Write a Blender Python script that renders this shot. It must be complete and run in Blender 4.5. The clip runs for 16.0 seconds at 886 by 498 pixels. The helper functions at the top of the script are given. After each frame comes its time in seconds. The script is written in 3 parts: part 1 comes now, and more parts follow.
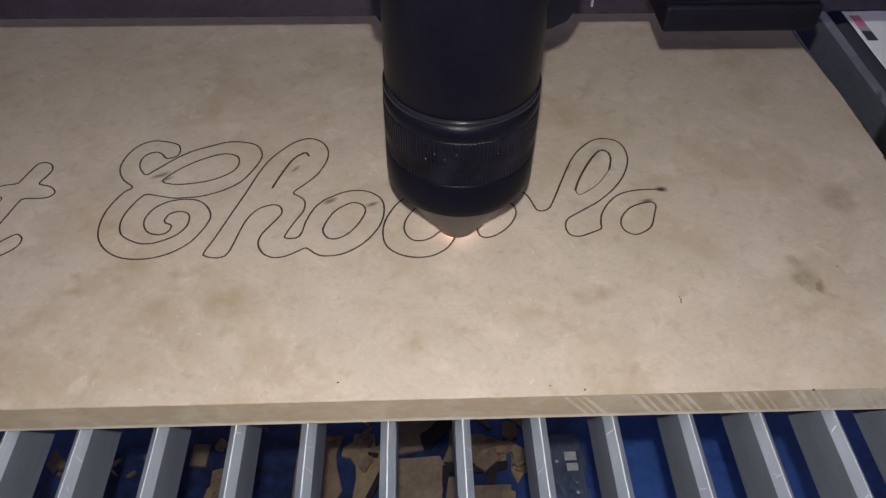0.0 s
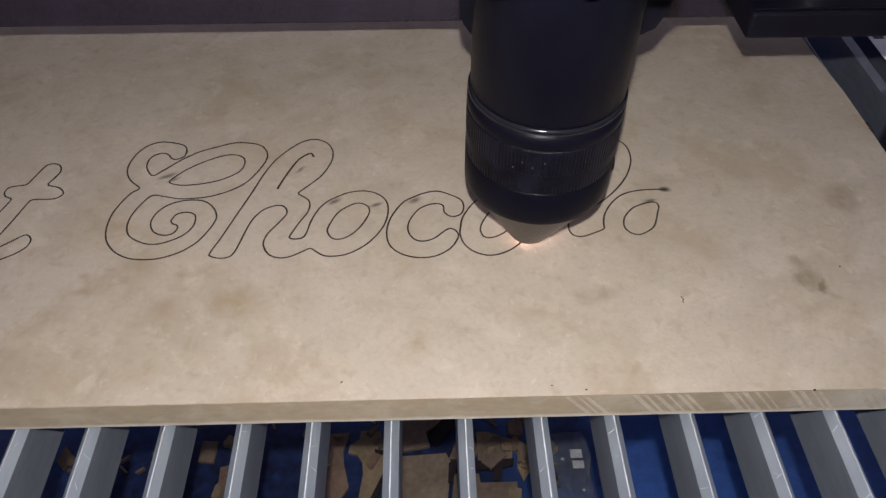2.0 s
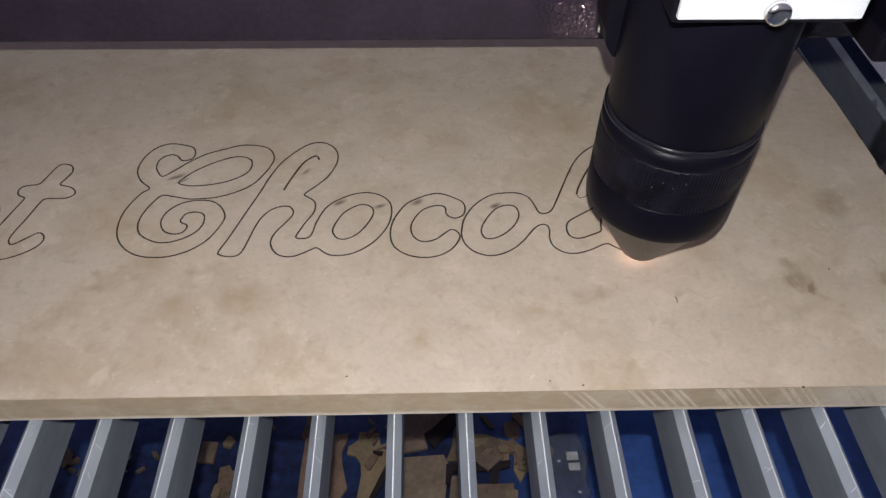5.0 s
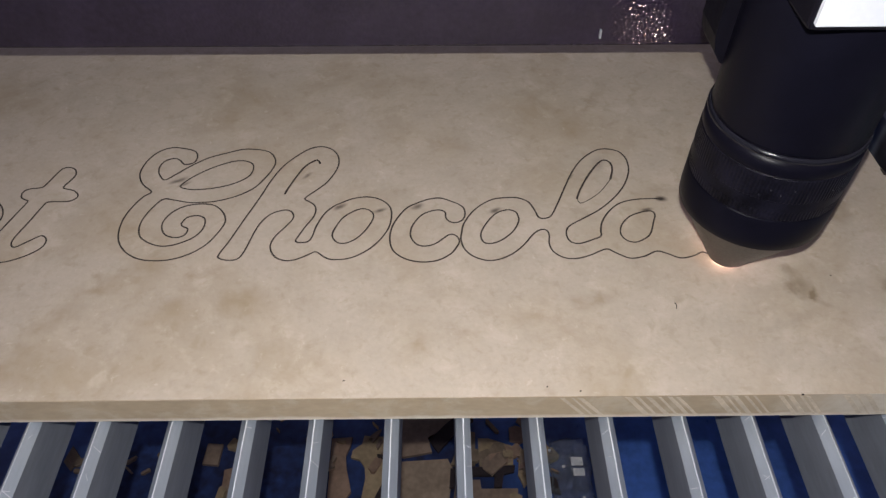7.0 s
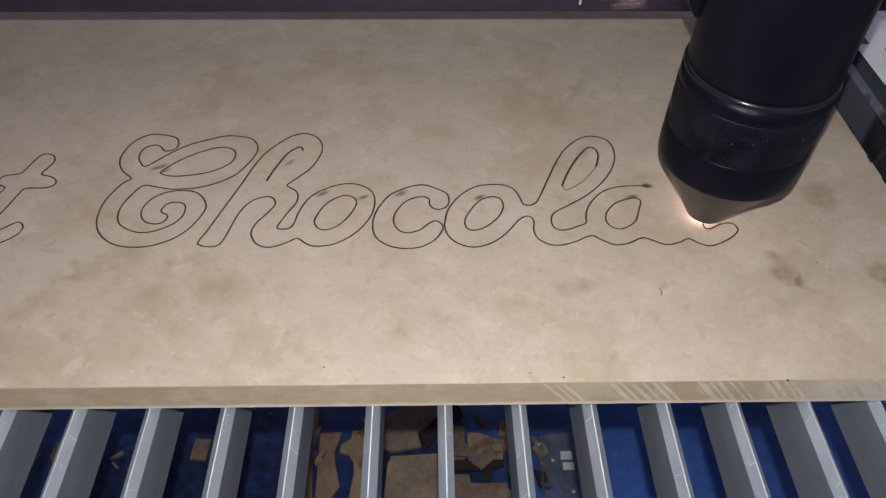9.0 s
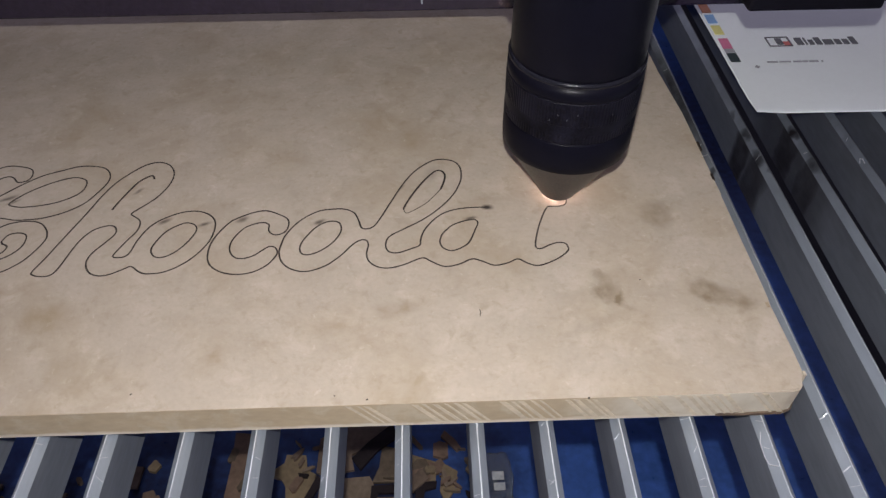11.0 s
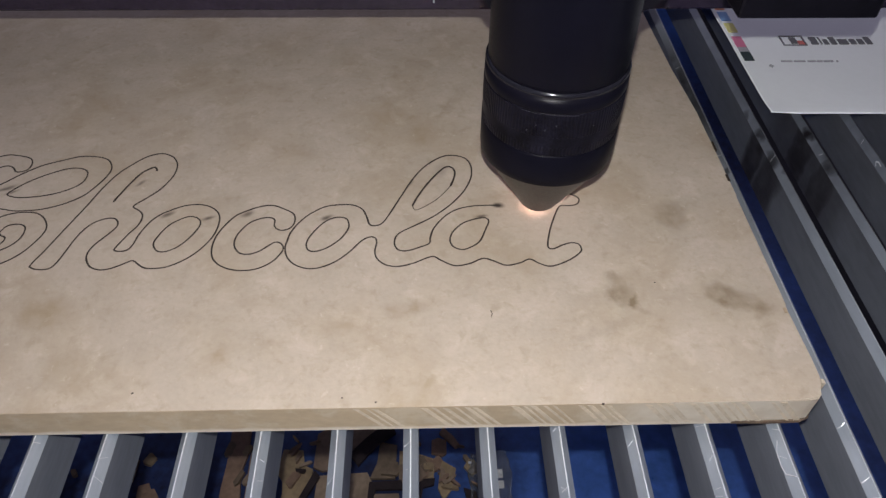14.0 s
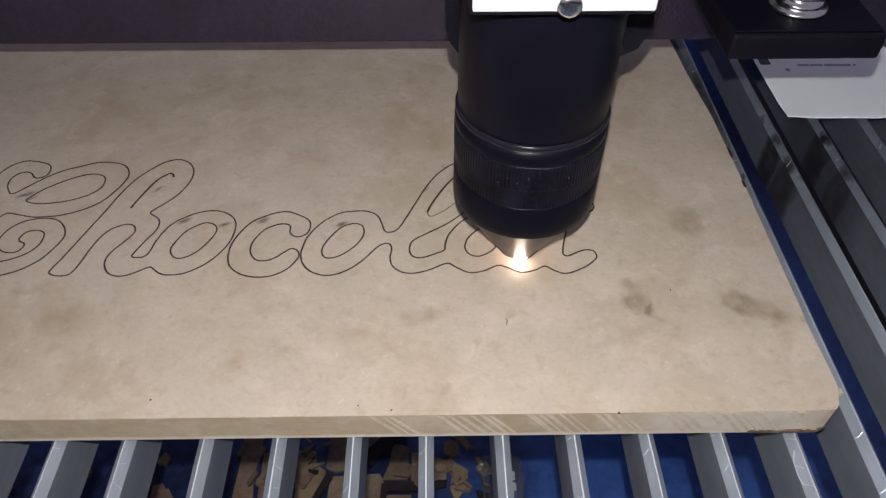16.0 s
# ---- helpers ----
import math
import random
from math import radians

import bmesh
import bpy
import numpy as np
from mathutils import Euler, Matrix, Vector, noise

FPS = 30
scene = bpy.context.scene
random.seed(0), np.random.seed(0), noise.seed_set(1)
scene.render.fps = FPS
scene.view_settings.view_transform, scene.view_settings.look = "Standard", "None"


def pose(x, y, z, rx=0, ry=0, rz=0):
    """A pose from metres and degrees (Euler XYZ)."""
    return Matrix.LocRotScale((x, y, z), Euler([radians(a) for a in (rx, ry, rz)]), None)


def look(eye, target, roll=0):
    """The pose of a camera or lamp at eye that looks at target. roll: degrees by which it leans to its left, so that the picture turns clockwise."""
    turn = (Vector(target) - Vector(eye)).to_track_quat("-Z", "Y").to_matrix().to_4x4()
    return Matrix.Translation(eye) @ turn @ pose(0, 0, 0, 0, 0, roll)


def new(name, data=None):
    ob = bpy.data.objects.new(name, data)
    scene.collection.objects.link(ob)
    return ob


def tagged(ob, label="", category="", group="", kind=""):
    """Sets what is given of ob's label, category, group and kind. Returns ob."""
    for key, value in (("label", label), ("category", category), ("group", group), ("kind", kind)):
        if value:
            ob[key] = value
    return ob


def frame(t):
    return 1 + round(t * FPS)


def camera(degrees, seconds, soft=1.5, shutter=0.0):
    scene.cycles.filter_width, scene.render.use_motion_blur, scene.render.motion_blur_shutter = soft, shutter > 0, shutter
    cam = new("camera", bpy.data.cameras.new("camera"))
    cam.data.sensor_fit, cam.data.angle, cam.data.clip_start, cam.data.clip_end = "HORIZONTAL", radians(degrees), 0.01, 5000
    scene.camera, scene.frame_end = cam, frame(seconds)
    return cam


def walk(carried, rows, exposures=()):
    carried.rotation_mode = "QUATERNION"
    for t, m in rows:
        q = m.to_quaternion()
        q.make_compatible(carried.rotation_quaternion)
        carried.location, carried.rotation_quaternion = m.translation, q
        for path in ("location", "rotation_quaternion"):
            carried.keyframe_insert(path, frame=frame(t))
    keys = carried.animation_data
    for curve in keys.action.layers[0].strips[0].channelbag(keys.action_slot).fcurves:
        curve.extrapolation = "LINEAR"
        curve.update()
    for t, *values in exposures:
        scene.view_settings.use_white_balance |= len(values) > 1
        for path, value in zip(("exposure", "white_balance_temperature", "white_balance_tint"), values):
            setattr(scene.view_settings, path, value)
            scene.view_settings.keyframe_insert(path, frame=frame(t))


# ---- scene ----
cam = camera(63.66, 16.0, soft=1.4)
PATH = [
    (0, (0.00997, -0.09505, 0.16409), (0.01574, 0.03850, 0.01532), 0.76),
    (0.5, (0.01207, -0.09387, 0.16456), (0.01686, 0.03943, 0.01553), 0.41),
    (1, (0.01318, -0.09727, 0.16627), (0.01774, 0.03684, 0.01797), 0.30),
    (1.5, (0.01240, -0.09789, 0.16661), (0.01606, 0.03550, 0.01763), 0.18),
    (2, (0.01146, -0.09537, 0.16604), (0.01493, 0.03757, 0.01666), -0.00),
    (2.5, (0.00787, -0.09491, 0.16459), (0.01161, 0.03795, 0.01515), 0.27),
    (3, (0.00698, -0.09900, 0.16684), (0.01326, 0.03513, 0.01862), 0.84),
    (3.5, (0.00955, -0.10301, 0.16843), (0.01623, 0.03121, 0.02031), 1.06),
    (4, (0.01430, -0.10449, 0.16968), (0.02008, 0.03021, 0.02195), 0.68),
    (4.5, (0.00924, -0.10294, 0.16981), (0.01458, 0.03122, 0.02158), 0.76),
    (6.8, (0.01303, -0.09975, 0.17048), (0.01349, 0.03499, 0.02268), -0.27),
    (7, (0.01299, -0.10098, 0.17014), (0.01472, 0.03396, 0.02253), 0.11),
    (7.5, (0.01443, -0.10117, 0.17107), (0.01644, 0.03389, 0.02358), 0.35),
    (8, (0.00998, -0.09912, 0.17018), (0.01247, 0.03568, 0.02246), 0.57),
    (8.5, (0.00760, -0.09800, 0.16939), (0.01103, 0.03674, 0.02162), 0.95),
    (9, (0.01624, -0.10207, 0.16562), (0.01977, 0.03256, 0.01775), 0.70),
    (9.5, (0.03672, -0.11217, 0.15978), (0.04201, 0.02505, 0.01437), 0.56),
    (10, (0.06042, -0.11259, 0.16498), (0.06452, 0.02602, 0.02087), -0.14),
    (10.2, (0.07019, -0.11022, 0.16776), (0.07380, 0.02855, 0.02378), -0.48),
    (12.3, (0.06936, -0.10004, 0.16886), (0.07550, 0.03733, 0.02363), 0.53),
    (12.5, (0.06859, -0.09810, 0.16734), (0.07654, 0.03762, 0.02066), 1.07),
    (13, (0.06947, -0.09735, 0.16656), (0.07807, 0.03834, 0.01989), 1.11),
    (13.5, (0.07091, -0.09809, 0.16282), (0.07641, 0.03860, 0.01693), 0.42),
    (14, (0.06565, -0.09942, 0.16584), (0.07061, 0.03787, 0.02049), 0.84),
    (14.5, (0.06236, -0.09729, 0.16534), (0.06647, 0.03965, 0.01963), 0.70),
    (15, (0.06321, -0.09563, 0.16535), (0.06719, 0.04078, 0.01915), 0.80),
    (15.5, (0.06286, -0.09898, 0.16769), (0.06575, 0.03821, 0.02219), 0.52),
    (16, (0.06432, -0.09768, 0.16793), (0.06627, 0.03934, 0.02226), 0.02),
]
walk(cam, [(t, look(eye, target, roll)) for t, eye, target, roll in PATH], [(0, -0.1), (2.5, -0.07), (4.2, 0.0), (8.6, 0.0), (9.5, 0.12), (10.2, 0.06), (12.5, 0.06), (14, 0.0), (16, 0.0)])

# ---- world and torch ----
world = bpy.data.worlds.new("world")
scene.world = world
world.use_nodes = True
world.node_tree.nodes["Background"].inputs[0].default_value = (0.80, 0.74, 1.0, 1)
world.node_tree.nodes["Background"].inputs[1].default_value = 0.24
TORCH, SPARK = 24300.0, 62.0


# ---- materials ----
def shade(name, base, rough=0.5, metal=0.0, vary=0.25, scale=60.0, bump=0.0, bump_scale=400.0, coat=0.0, spec=0.5, stretch=(1, 1, 1), second=None, gloss_even=False):
    """A material whose colour varies at two scales, with a fine relief."""
    m = bpy.data.materials.new(name)
    m.use_nodes = True
    n, li = m.node_tree.nodes, m.node_tree.links
    p = n["Principled BSDF"]
    p.inputs["Metallic"].default_value = metal
    p.inputs["Coat Weight"].default_value = coat
    p.inputs["Specular IOR Level"].default_value = spec
    geo = n.new("ShaderNodeTexCoord")
    mp = n.new("ShaderNodeMapping")
    mp.inputs["Scale"].default_value = stretch
    li.new(geo.outputs["Object"], mp.inputs[0])
    a, b = n.new("ShaderNodeTexNoise"), n.new("ShaderNodeTexNoise")
    for node, s in ((a, scale), (b, scale * 9)):
        node.inputs["Scale"].default_value, node.inputs["Detail"].default_value = s, 5
        li.new(mp.outputs[0], node.inputs["Vector"])
    mix = n.new("ShaderNodeMath")
    mix.operation = "MULTIPLY_ADD"
    mix.inputs[1].default_value = 0.6
    half = n.new("ShaderNodeMath")
    half.operation = "MULTIPLY"
    half.inputs[1].default_value = 0.4
    li.new(b.outputs[0], half.inputs[0])
    li.new(a.outputs[0], mix.inputs[0])
    li.new(half.outputs[0], mix.inputs[2])
    ramp = n.new("ShaderNodeValToRGB")
    ramp.color_ramp.elements[0].position, ramp.color_ramp.elements[1].position = 0.36, 0.64
    dark = second or tuple(c * (1 - vary) for c in base)
    ramp.color_ramp.elements[0].color = (*dark, 1)
    ramp.color_ramp.elements[1].color = (*(min(1, c * (1 + vary)) if not second else c for c in base), 1)
    li.new(mix.outputs[0], ramp.inputs[0])
    li.new(ramp.outputs[0], p.inputs["Base Color"])
    rr = n.new("ShaderNodeMapRange")
    rr.inputs["To Min"].default_value, rr.inputs["To Max"].default_value = max(0.02, rough - 0.1), rough + 0.1
    li.new(b.outputs[0], rr.inputs["Value"])
    if gloss_even:
        p.inputs["Roughness"].default_value = rough
    else:
        li.new(rr.outputs[0], p.inputs["Roughness"])
    if bump:
        c = n.new("ShaderNodeTexNoise")
        c.inputs["Scale"].default_value, c.inputs["Detail"].default_value = bump_scale, 0 if gloss_even else 3
        li.new(mp.outputs[0], c.inputs["Vector"])
        bu = n.new("ShaderNodeBump")
        bu.inputs["Strength"].default_value, bu.inputs["Distance"].default_value = bump, 0.001
        li.new(c.outputs[0], bu.inputs["Height"])
        li.new(bu.outputs[0], p.inputs["Normal"])
    return m


def glow(name, colour, strength):
    m = bpy.data.materials.new(name)
    m.use_nodes = True
    p = m.node_tree.nodes["Principled BSDF"]
    p.inputs["Base Color"].default_value = (*colour, 1)
    p.inputs["Emission Color"].default_value = (*colour, 1)
    p.inputs["Emission Strength"].default_value = strength
    return m


def spots(m, marks, colour, wobble=0.004, sharp=0.75, mottle=2.2):
    """Stains and painted zones with a shape of their own: marks of x, y, half length, half width, turn, strength, in
    metres and degrees.
    """
    n, li = m.node_tree.nodes, m.node_tree.links
    p = n["Principled BSDF"]
    geo = n.new("ShaderNodeNewGeometry")
    nz = n.new("ShaderNodeTexNoise")
    nz.inputs["Scale"].default_value, nz.inputs["Detail"].default_value = 130, 4
    li.new(geo.outputs["Position"], nz.inputs["Vector"])
    warp = n.new("ShaderNodeVectorMath")
    warp.operation = "MULTIPLY_ADD"
    warp.inputs[1].default_value = (wobble * 2,) * 3
    li.new(nz.outputs["Color"], warp.inputs[0])
    li.new(geo.outputs["Position"], warp.inputs[2])
    total = None
    for x, y, a, b, turn, strength in marks:
        mp = n.new("ShaderNodeMapping")
        mp.vector_type = "TEXTURE"
        mp.inputs["Location"].default_value = (x + wobble, y + wobble, wobble)
        mp.inputs["Rotation"].default_value = (0, 0, radians(turn))
        mp.inputs["Scale"].default_value = (a, b, 1)
        li.new(warp.outputs[0], mp.inputs[0])
        le = n.new("ShaderNodeVectorMath")
        le.operation = "LENGTH"
        li.new(mp.outputs[0], le.inputs[0])
        mr = n.new("ShaderNodeMapRange")
        mr.interpolation_type = "SMOOTHSTEP"
        mr.inputs["From Min"].default_value, mr.inputs["From Max"].default_value = 1 - sharp, 1.15
        mr.inputs["To Min"].default_value, mr.inputs["To Max"].default_value = strength, 0
        li.new(le.outputs["Value"], mr.inputs["Value"])
        if total is None:
            total = mr.outputs[0]
        else:
            ad = n.new("ShaderNodeMath")
            ad.operation = "MAXIMUM"
            li.new(total, ad.inputs[0])
            li.new(mr.outputs[0], ad.inputs[1])
            total = ad.outputs[0]
    br = n.new("ShaderNodeMath")
    br.operation = "MULTIPLY_ADD"
    li.new(nz.outputs[0], br.inputs[0])
    br.inputs[1].default_value, br.inputs[2].default_value = mottle, 0.95 - mottle / 2
    mu = n.new("ShaderNodeMath")
    mu.operation, mu.use_clamp = "MULTIPLY", True
    li.new(total, mu.inputs[0])
    li.new(br.outputs[0], mu.inputs[1])
    mx = n.new("ShaderNodeMix")
    mx.data_type = "RGBA"
    source = p.inputs["Base Color"].links[0].from_socket
    li.new(mu.outputs[0], mx.inputs["Factor"])
    li.new(source, mx.inputs[6])
    mx.inputs[7].default_value = (*colour, 1)
    li.new(mx.outputs[2], p.inputs["Base Color"])
    return m


MDF = shade("mdf_face", (0.456, 0.387, 0.311), 0.62, vary=0.07, scale=70, bump=0.08, bump_scale=900, spec=0.35)
BROWN = [
    (-0.101, 0.027, 0.016, 0.006, 35, 0.4), (-0.091, 0.040, 0.016, 0.005, 38, 0.4), (-0.080, 0.046, 0.012, 0.004, 20, 0.32), (-0.057, 0.045, 0.010, 0.006, 20, 0.4),
    (-0.047, 0.033, 0.014, 0.006, 15, 0.32), (-0.066, 0.030, 0.014, 0.007, 30, 0.29), (-0.106, 0.010, 0.012, 0.009, 60, 0.43), (-0.122, 0.014, 0.018, 0.008, 20, 0.4), (-0.150, 0.040, 0.020, 0.008, 10, 0.36),
    (0.007, 0.018, 0.010, 0.006, 60, 0.36), (0.022, 0.021, 0.008, 0.004, 20, 0.29), (0.061, 0.034, 0.014, 0.006, 25, 0.36), (0.053, 0.024, 0.008, 0.004, 10, 0.22), (0.118, 0.024, 0.010, 0.003, 20, 0.25),
    (0.149, 0.071, 0.010, 0.0060, 75, 0.55), (0.1245, 0.0385, 0.009, 0.0045, 110, 0.84), (0.1285, 0.0335, 0.005, 0.0028, 110, 1.0), (0.158, 0.0365, 0.011, 0.0052, -35, 0.84), (0.164, 0.032, 0.007, 0.0040, -30, 1.0),
    (0.076, 0.135, 0.020, 0.003, 66, 0.35), (0.066, 0.120, 0.014, 0.003, 66, 0.2), (0.093, 0.140, 0.020, 0.0025, 75, 0.3), (0.021, 0.124, 0.005, 0.003, 0, 0.25), (-0.016, 0.144, 0.012, 0.006, 20, 0.14),
    (-0.136, 0.110, 0.006, 0.002, 30, 0.25), (-0.050, 0.125, 0.020, 0.008, 30, 0.11),
]


def blotch(m, scale, low, high, colour, amount):
    """Soft cloudy patches of another tone."""
    n, li = m.node_tree.nodes, m.node_tree.links
    p = n["Principled BSDF"]
    tc, nz, mr, mx = n.new("ShaderNodeTexCoord"), n.new("ShaderNodeTexNoise"), n.new("ShaderNodeMapRange"), n.new("ShaderNodeMix")
    nz.inputs["Scale"].default_value, nz.inputs["Detail"].default_value, nz.inputs["Roughness"].default_value = scale, 7, 0.62
    nz.inputs["Distortion"].default_value = 0.4
    li.new(tc.outputs["Object"], nz.inputs["Vector"])
    mr.interpolation_type = "SMOOTHSTEP"
    for key, value in (("From Min", low), ("From Max", high), ("To Min", 0.0), ("To Max", amount)):
        mr.inputs[key].default_value = value
    li.new(nz.outputs[0], mr.inputs["Value"])
    mx.data_type = "RGBA"
    source = p.inputs["Base Color"].links[0].from_socket
    li.new(mr.outputs[0], mx.inputs["Factor"])
    li.new(source, mx.inputs[6])
    mx.inputs[7].default_value = (*colour, 1)
    li.new(mx.outputs[2], p.inputs["Base Color"])


blotch(MDF, 26, 0.42, 0.74, (0.355, 0.275, 0.182), 0.75)
blotch(MDF, 75, 0.52, 0.70, (0.56, 0.485, 0.405), 0.5)
blotch(MDF, 190, 0.52, 0.72, (0.33, 0.26, 0.17), 0.45)
blotch(MDF, 420, 0.50, 0.70, (0.31, 0.235, 0.15), 0.20)
blotch(MDF, 330, 0.60, 0.74, (0.66, 0.585, 0.49), 0.32)
spots(MDF, [m for m in BROWN if m[0] < 0.1], (0.285, 0.205, 0.115), wobble=0.009, sharp=1.0)
spots(MDF, [m for m in BROWN if m[0] >= 0.1], (0.215, 0.163, 0.104), wobble=0.006, sharp=1.0)
SOOT = [
    (0.0908, 0.0775, 0.0024, 0.0018, 0, 1.0), (0.0845, 0.0722, 0.003, 0.0012, 10, 0.8), (-0.020, 0.0745, 0.003, 0.0014, 30, 0.75),
    (0.0065, 0.0742, 0.003, 0.0016, 35, 0.75), (0.033, 0.0722, 0.003, 0.0014, 30, 0.75), (-0.006, 0.0725, 0.003, 0.0012, 20, 0.7),
    (-0.078, 0.0885, 0.004, 0.0015, 30, 0.75), (-0.0755, 0.0865, 0.003, 0.001, 30, 0.6), (-0.033, 0.0905, 0.003, 0.0009, 50, 0.6),
    (0.0715, 0.096, 0.006, 0.0035, 65, 0.25), (0.0605, 0.089, 0.0025, 0.0009, 60, 0.6),
]
spots(MDF, SOOT, (0.03, 0.02, 0.014), wobble=0.0012, sharp=0.95, mottle=1.1)
EDGE = shade("mdf_sawn_edge", (0.415, 0.325, 0.215), 0.7, vary=0.13, scale=40, bump=0.15, bump_scale=500, stretch=(0.7, 1, 1.5))


def skin(m, z0, z1, colour, amount):
    """A pale worn skin along the lower arris of the sawn edge."""
    n, li = m.node_tree.nodes, m.node_tree.links
    p, tc, sep, nz = n["Principled BSDF"], n.new("ShaderNodeTexCoord"), n.new("ShaderNodeSeparateXYZ"), n.new("ShaderNodeTexNoise")
    add, mr, mx = n.new("ShaderNodeMath"), n.new("ShaderNodeMapRange"), n.new("ShaderNodeMix")
    nz.inputs["Scale"].default_value, nz.inputs["Detail"].default_value = 140, 5
    li.new(tc.outputs["Object"], sep.inputs[0])
    li.new(tc.outputs["Object"], nz.inputs["Vector"])
    add.operation = "MULTIPLY_ADD"
    add.inputs[1].default_value = 0.0022
    li.new(nz.outputs[0], add.inputs[0])
    li.new(sep.outputs["Z"], add.inputs[2])
    for key, value in (("From Min", z0 + 0.0011), ("From Max", z1 + 0.0011), ("To Min", amount), ("To Max", 0.0)):
        mr.inputs[key].default_value = value
    li.new(add.outputs[0], mr.inputs["Value"])
    mx.data_type = "RGBA"
    li.new(mr.outputs[0], mx.inputs["Factor"])
    li.new(p.inputs["Base Color"].links[0].from_socket, mx.inputs[6])
    mx.inputs[7].default_value = (*colour, 1)
    li.new(mx.outputs[2], p.inputs["Base Color"])


skin(EDGE, -0.0106, -0.0095, (0.66, 0.59, 0.49), 0.9)
blotch(EDGE, 90, 0.50, 0.66, (0.52, 0.45, 0.34), 0.55)
spots(EDGE, [(0.150, 0, 0.045, 0.03, 0, 0.95), (-0.135, 0, 0.03, 0.02, 0, 0.7)], (0.60, 0.54, 0.44), wobble=0.006, sharp=0.9)
STREAK = shade("pale_sawn_streak", (0.54, 0.46, 0.345), 0.7, vary=0.2, scale=90, bump=0.2)
SCORCHED = shade("scorched_fibre", (0.13, 0.09, 0.06), 0.8, vary=0.5, scale=250, bump=0.3)
CHAR = shade("charred_cut", (0.022, 0.014, 0.009), 0.8, vary=0.4, scale=300)
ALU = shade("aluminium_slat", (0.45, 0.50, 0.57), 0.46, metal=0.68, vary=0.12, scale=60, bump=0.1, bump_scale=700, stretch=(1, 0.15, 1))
# Soot marks, a dark strip along the board edge, and broad darker zones.
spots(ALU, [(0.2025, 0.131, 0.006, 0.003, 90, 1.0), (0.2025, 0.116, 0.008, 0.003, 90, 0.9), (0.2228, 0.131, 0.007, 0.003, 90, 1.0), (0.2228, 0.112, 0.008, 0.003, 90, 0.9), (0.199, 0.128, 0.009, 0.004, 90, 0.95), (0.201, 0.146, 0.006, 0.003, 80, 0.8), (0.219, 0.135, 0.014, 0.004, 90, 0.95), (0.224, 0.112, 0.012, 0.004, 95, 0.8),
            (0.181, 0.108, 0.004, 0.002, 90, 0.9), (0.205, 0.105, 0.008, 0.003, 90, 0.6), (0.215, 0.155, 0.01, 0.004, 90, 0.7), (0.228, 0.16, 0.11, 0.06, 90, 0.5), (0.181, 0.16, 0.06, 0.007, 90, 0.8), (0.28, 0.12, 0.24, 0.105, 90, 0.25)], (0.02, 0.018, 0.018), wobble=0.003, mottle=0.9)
# Darker copy of the slat aluminium; the side faces' shade is in its colour.
SIDE = shade("shaded_slat_side", (0.25, 0.265, 0.30), 0.5, metal=0.5, vary=0.2, scale=50, bump=0.1, bump_scale=600, stretch=(1, 0.2, 1))
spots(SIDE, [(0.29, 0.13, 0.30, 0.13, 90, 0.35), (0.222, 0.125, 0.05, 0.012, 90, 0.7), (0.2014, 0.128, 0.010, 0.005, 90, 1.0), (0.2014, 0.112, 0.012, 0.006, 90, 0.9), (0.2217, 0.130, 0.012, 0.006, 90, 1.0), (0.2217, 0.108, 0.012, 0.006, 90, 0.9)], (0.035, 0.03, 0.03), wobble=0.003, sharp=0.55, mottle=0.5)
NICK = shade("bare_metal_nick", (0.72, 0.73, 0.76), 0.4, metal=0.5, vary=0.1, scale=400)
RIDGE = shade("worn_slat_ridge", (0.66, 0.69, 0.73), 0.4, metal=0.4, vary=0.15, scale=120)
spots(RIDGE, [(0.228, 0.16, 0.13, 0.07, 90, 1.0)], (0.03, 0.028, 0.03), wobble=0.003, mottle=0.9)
BLACK = shade("black_anodised", (0.0044, 0.0042, 0.0082), 0.34, vary=0.15, scale=120, bump=0.01, bump_scale=300, spec=0.07)
WORN = shade("scuffed_black", (0.055, 0.055, 0.065), 0.5, vary=0.4, scale=300)
LIP = shade("polished_black_lip", (0.008, 0.008, 0.012), 0.17, spec=0.38, vary=0.1, scale=100)
KNURL = shade("black_worn_knurl", (0.0058, 0.0055, 0.0098), 0.38, vary=0.8, scale=160, bump=0.05, spec=0.08)
MATTE = shade("matte_black_bracket", (0.0055, 0.005, 0.0085), 0.45, vary=0.3, scale=60, spec=0.13)
CONE = shade("dark_nozzle_metal", (0.015, 0.013, 0.014), 0.36, metal=0.0, vary=0.5, scale=150, spec=0.25)
BEAM = shade("dark_painted_beam", (0.020, 0.0145, 0.029), 0.03, vary=0.25, scale=50, bump=0.15, bump_scale=920, spec=0.45, gloss_even=True)

BLUE = shade("blue_painted_tray", (0.075, 0.175, 0.56), 0.32, vary=0.3, scale=14, bump=0.04, bump_scale=200)
# Slat shade and grime on the tray are painted as darker zones.
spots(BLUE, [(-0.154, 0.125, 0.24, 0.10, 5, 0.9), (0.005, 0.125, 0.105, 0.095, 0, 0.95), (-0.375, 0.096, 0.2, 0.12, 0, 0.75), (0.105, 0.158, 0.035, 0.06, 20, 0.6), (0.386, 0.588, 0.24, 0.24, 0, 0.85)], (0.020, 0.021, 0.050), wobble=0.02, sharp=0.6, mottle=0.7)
WHITE = shade("white_label", (0.60, 0.615, 0.65), 0.5, vary=0.04, scale=90)
PAPER = shade("white_paper", (0.93, 0.965, 0.975), 0.6, vary=0.02, scale=40, bump=0.05, bump_scale=300)
GLINT = shade("pale_film_glint", (0.86, 0.90, 0.95), 0.25, vary=0.35, scale=260)
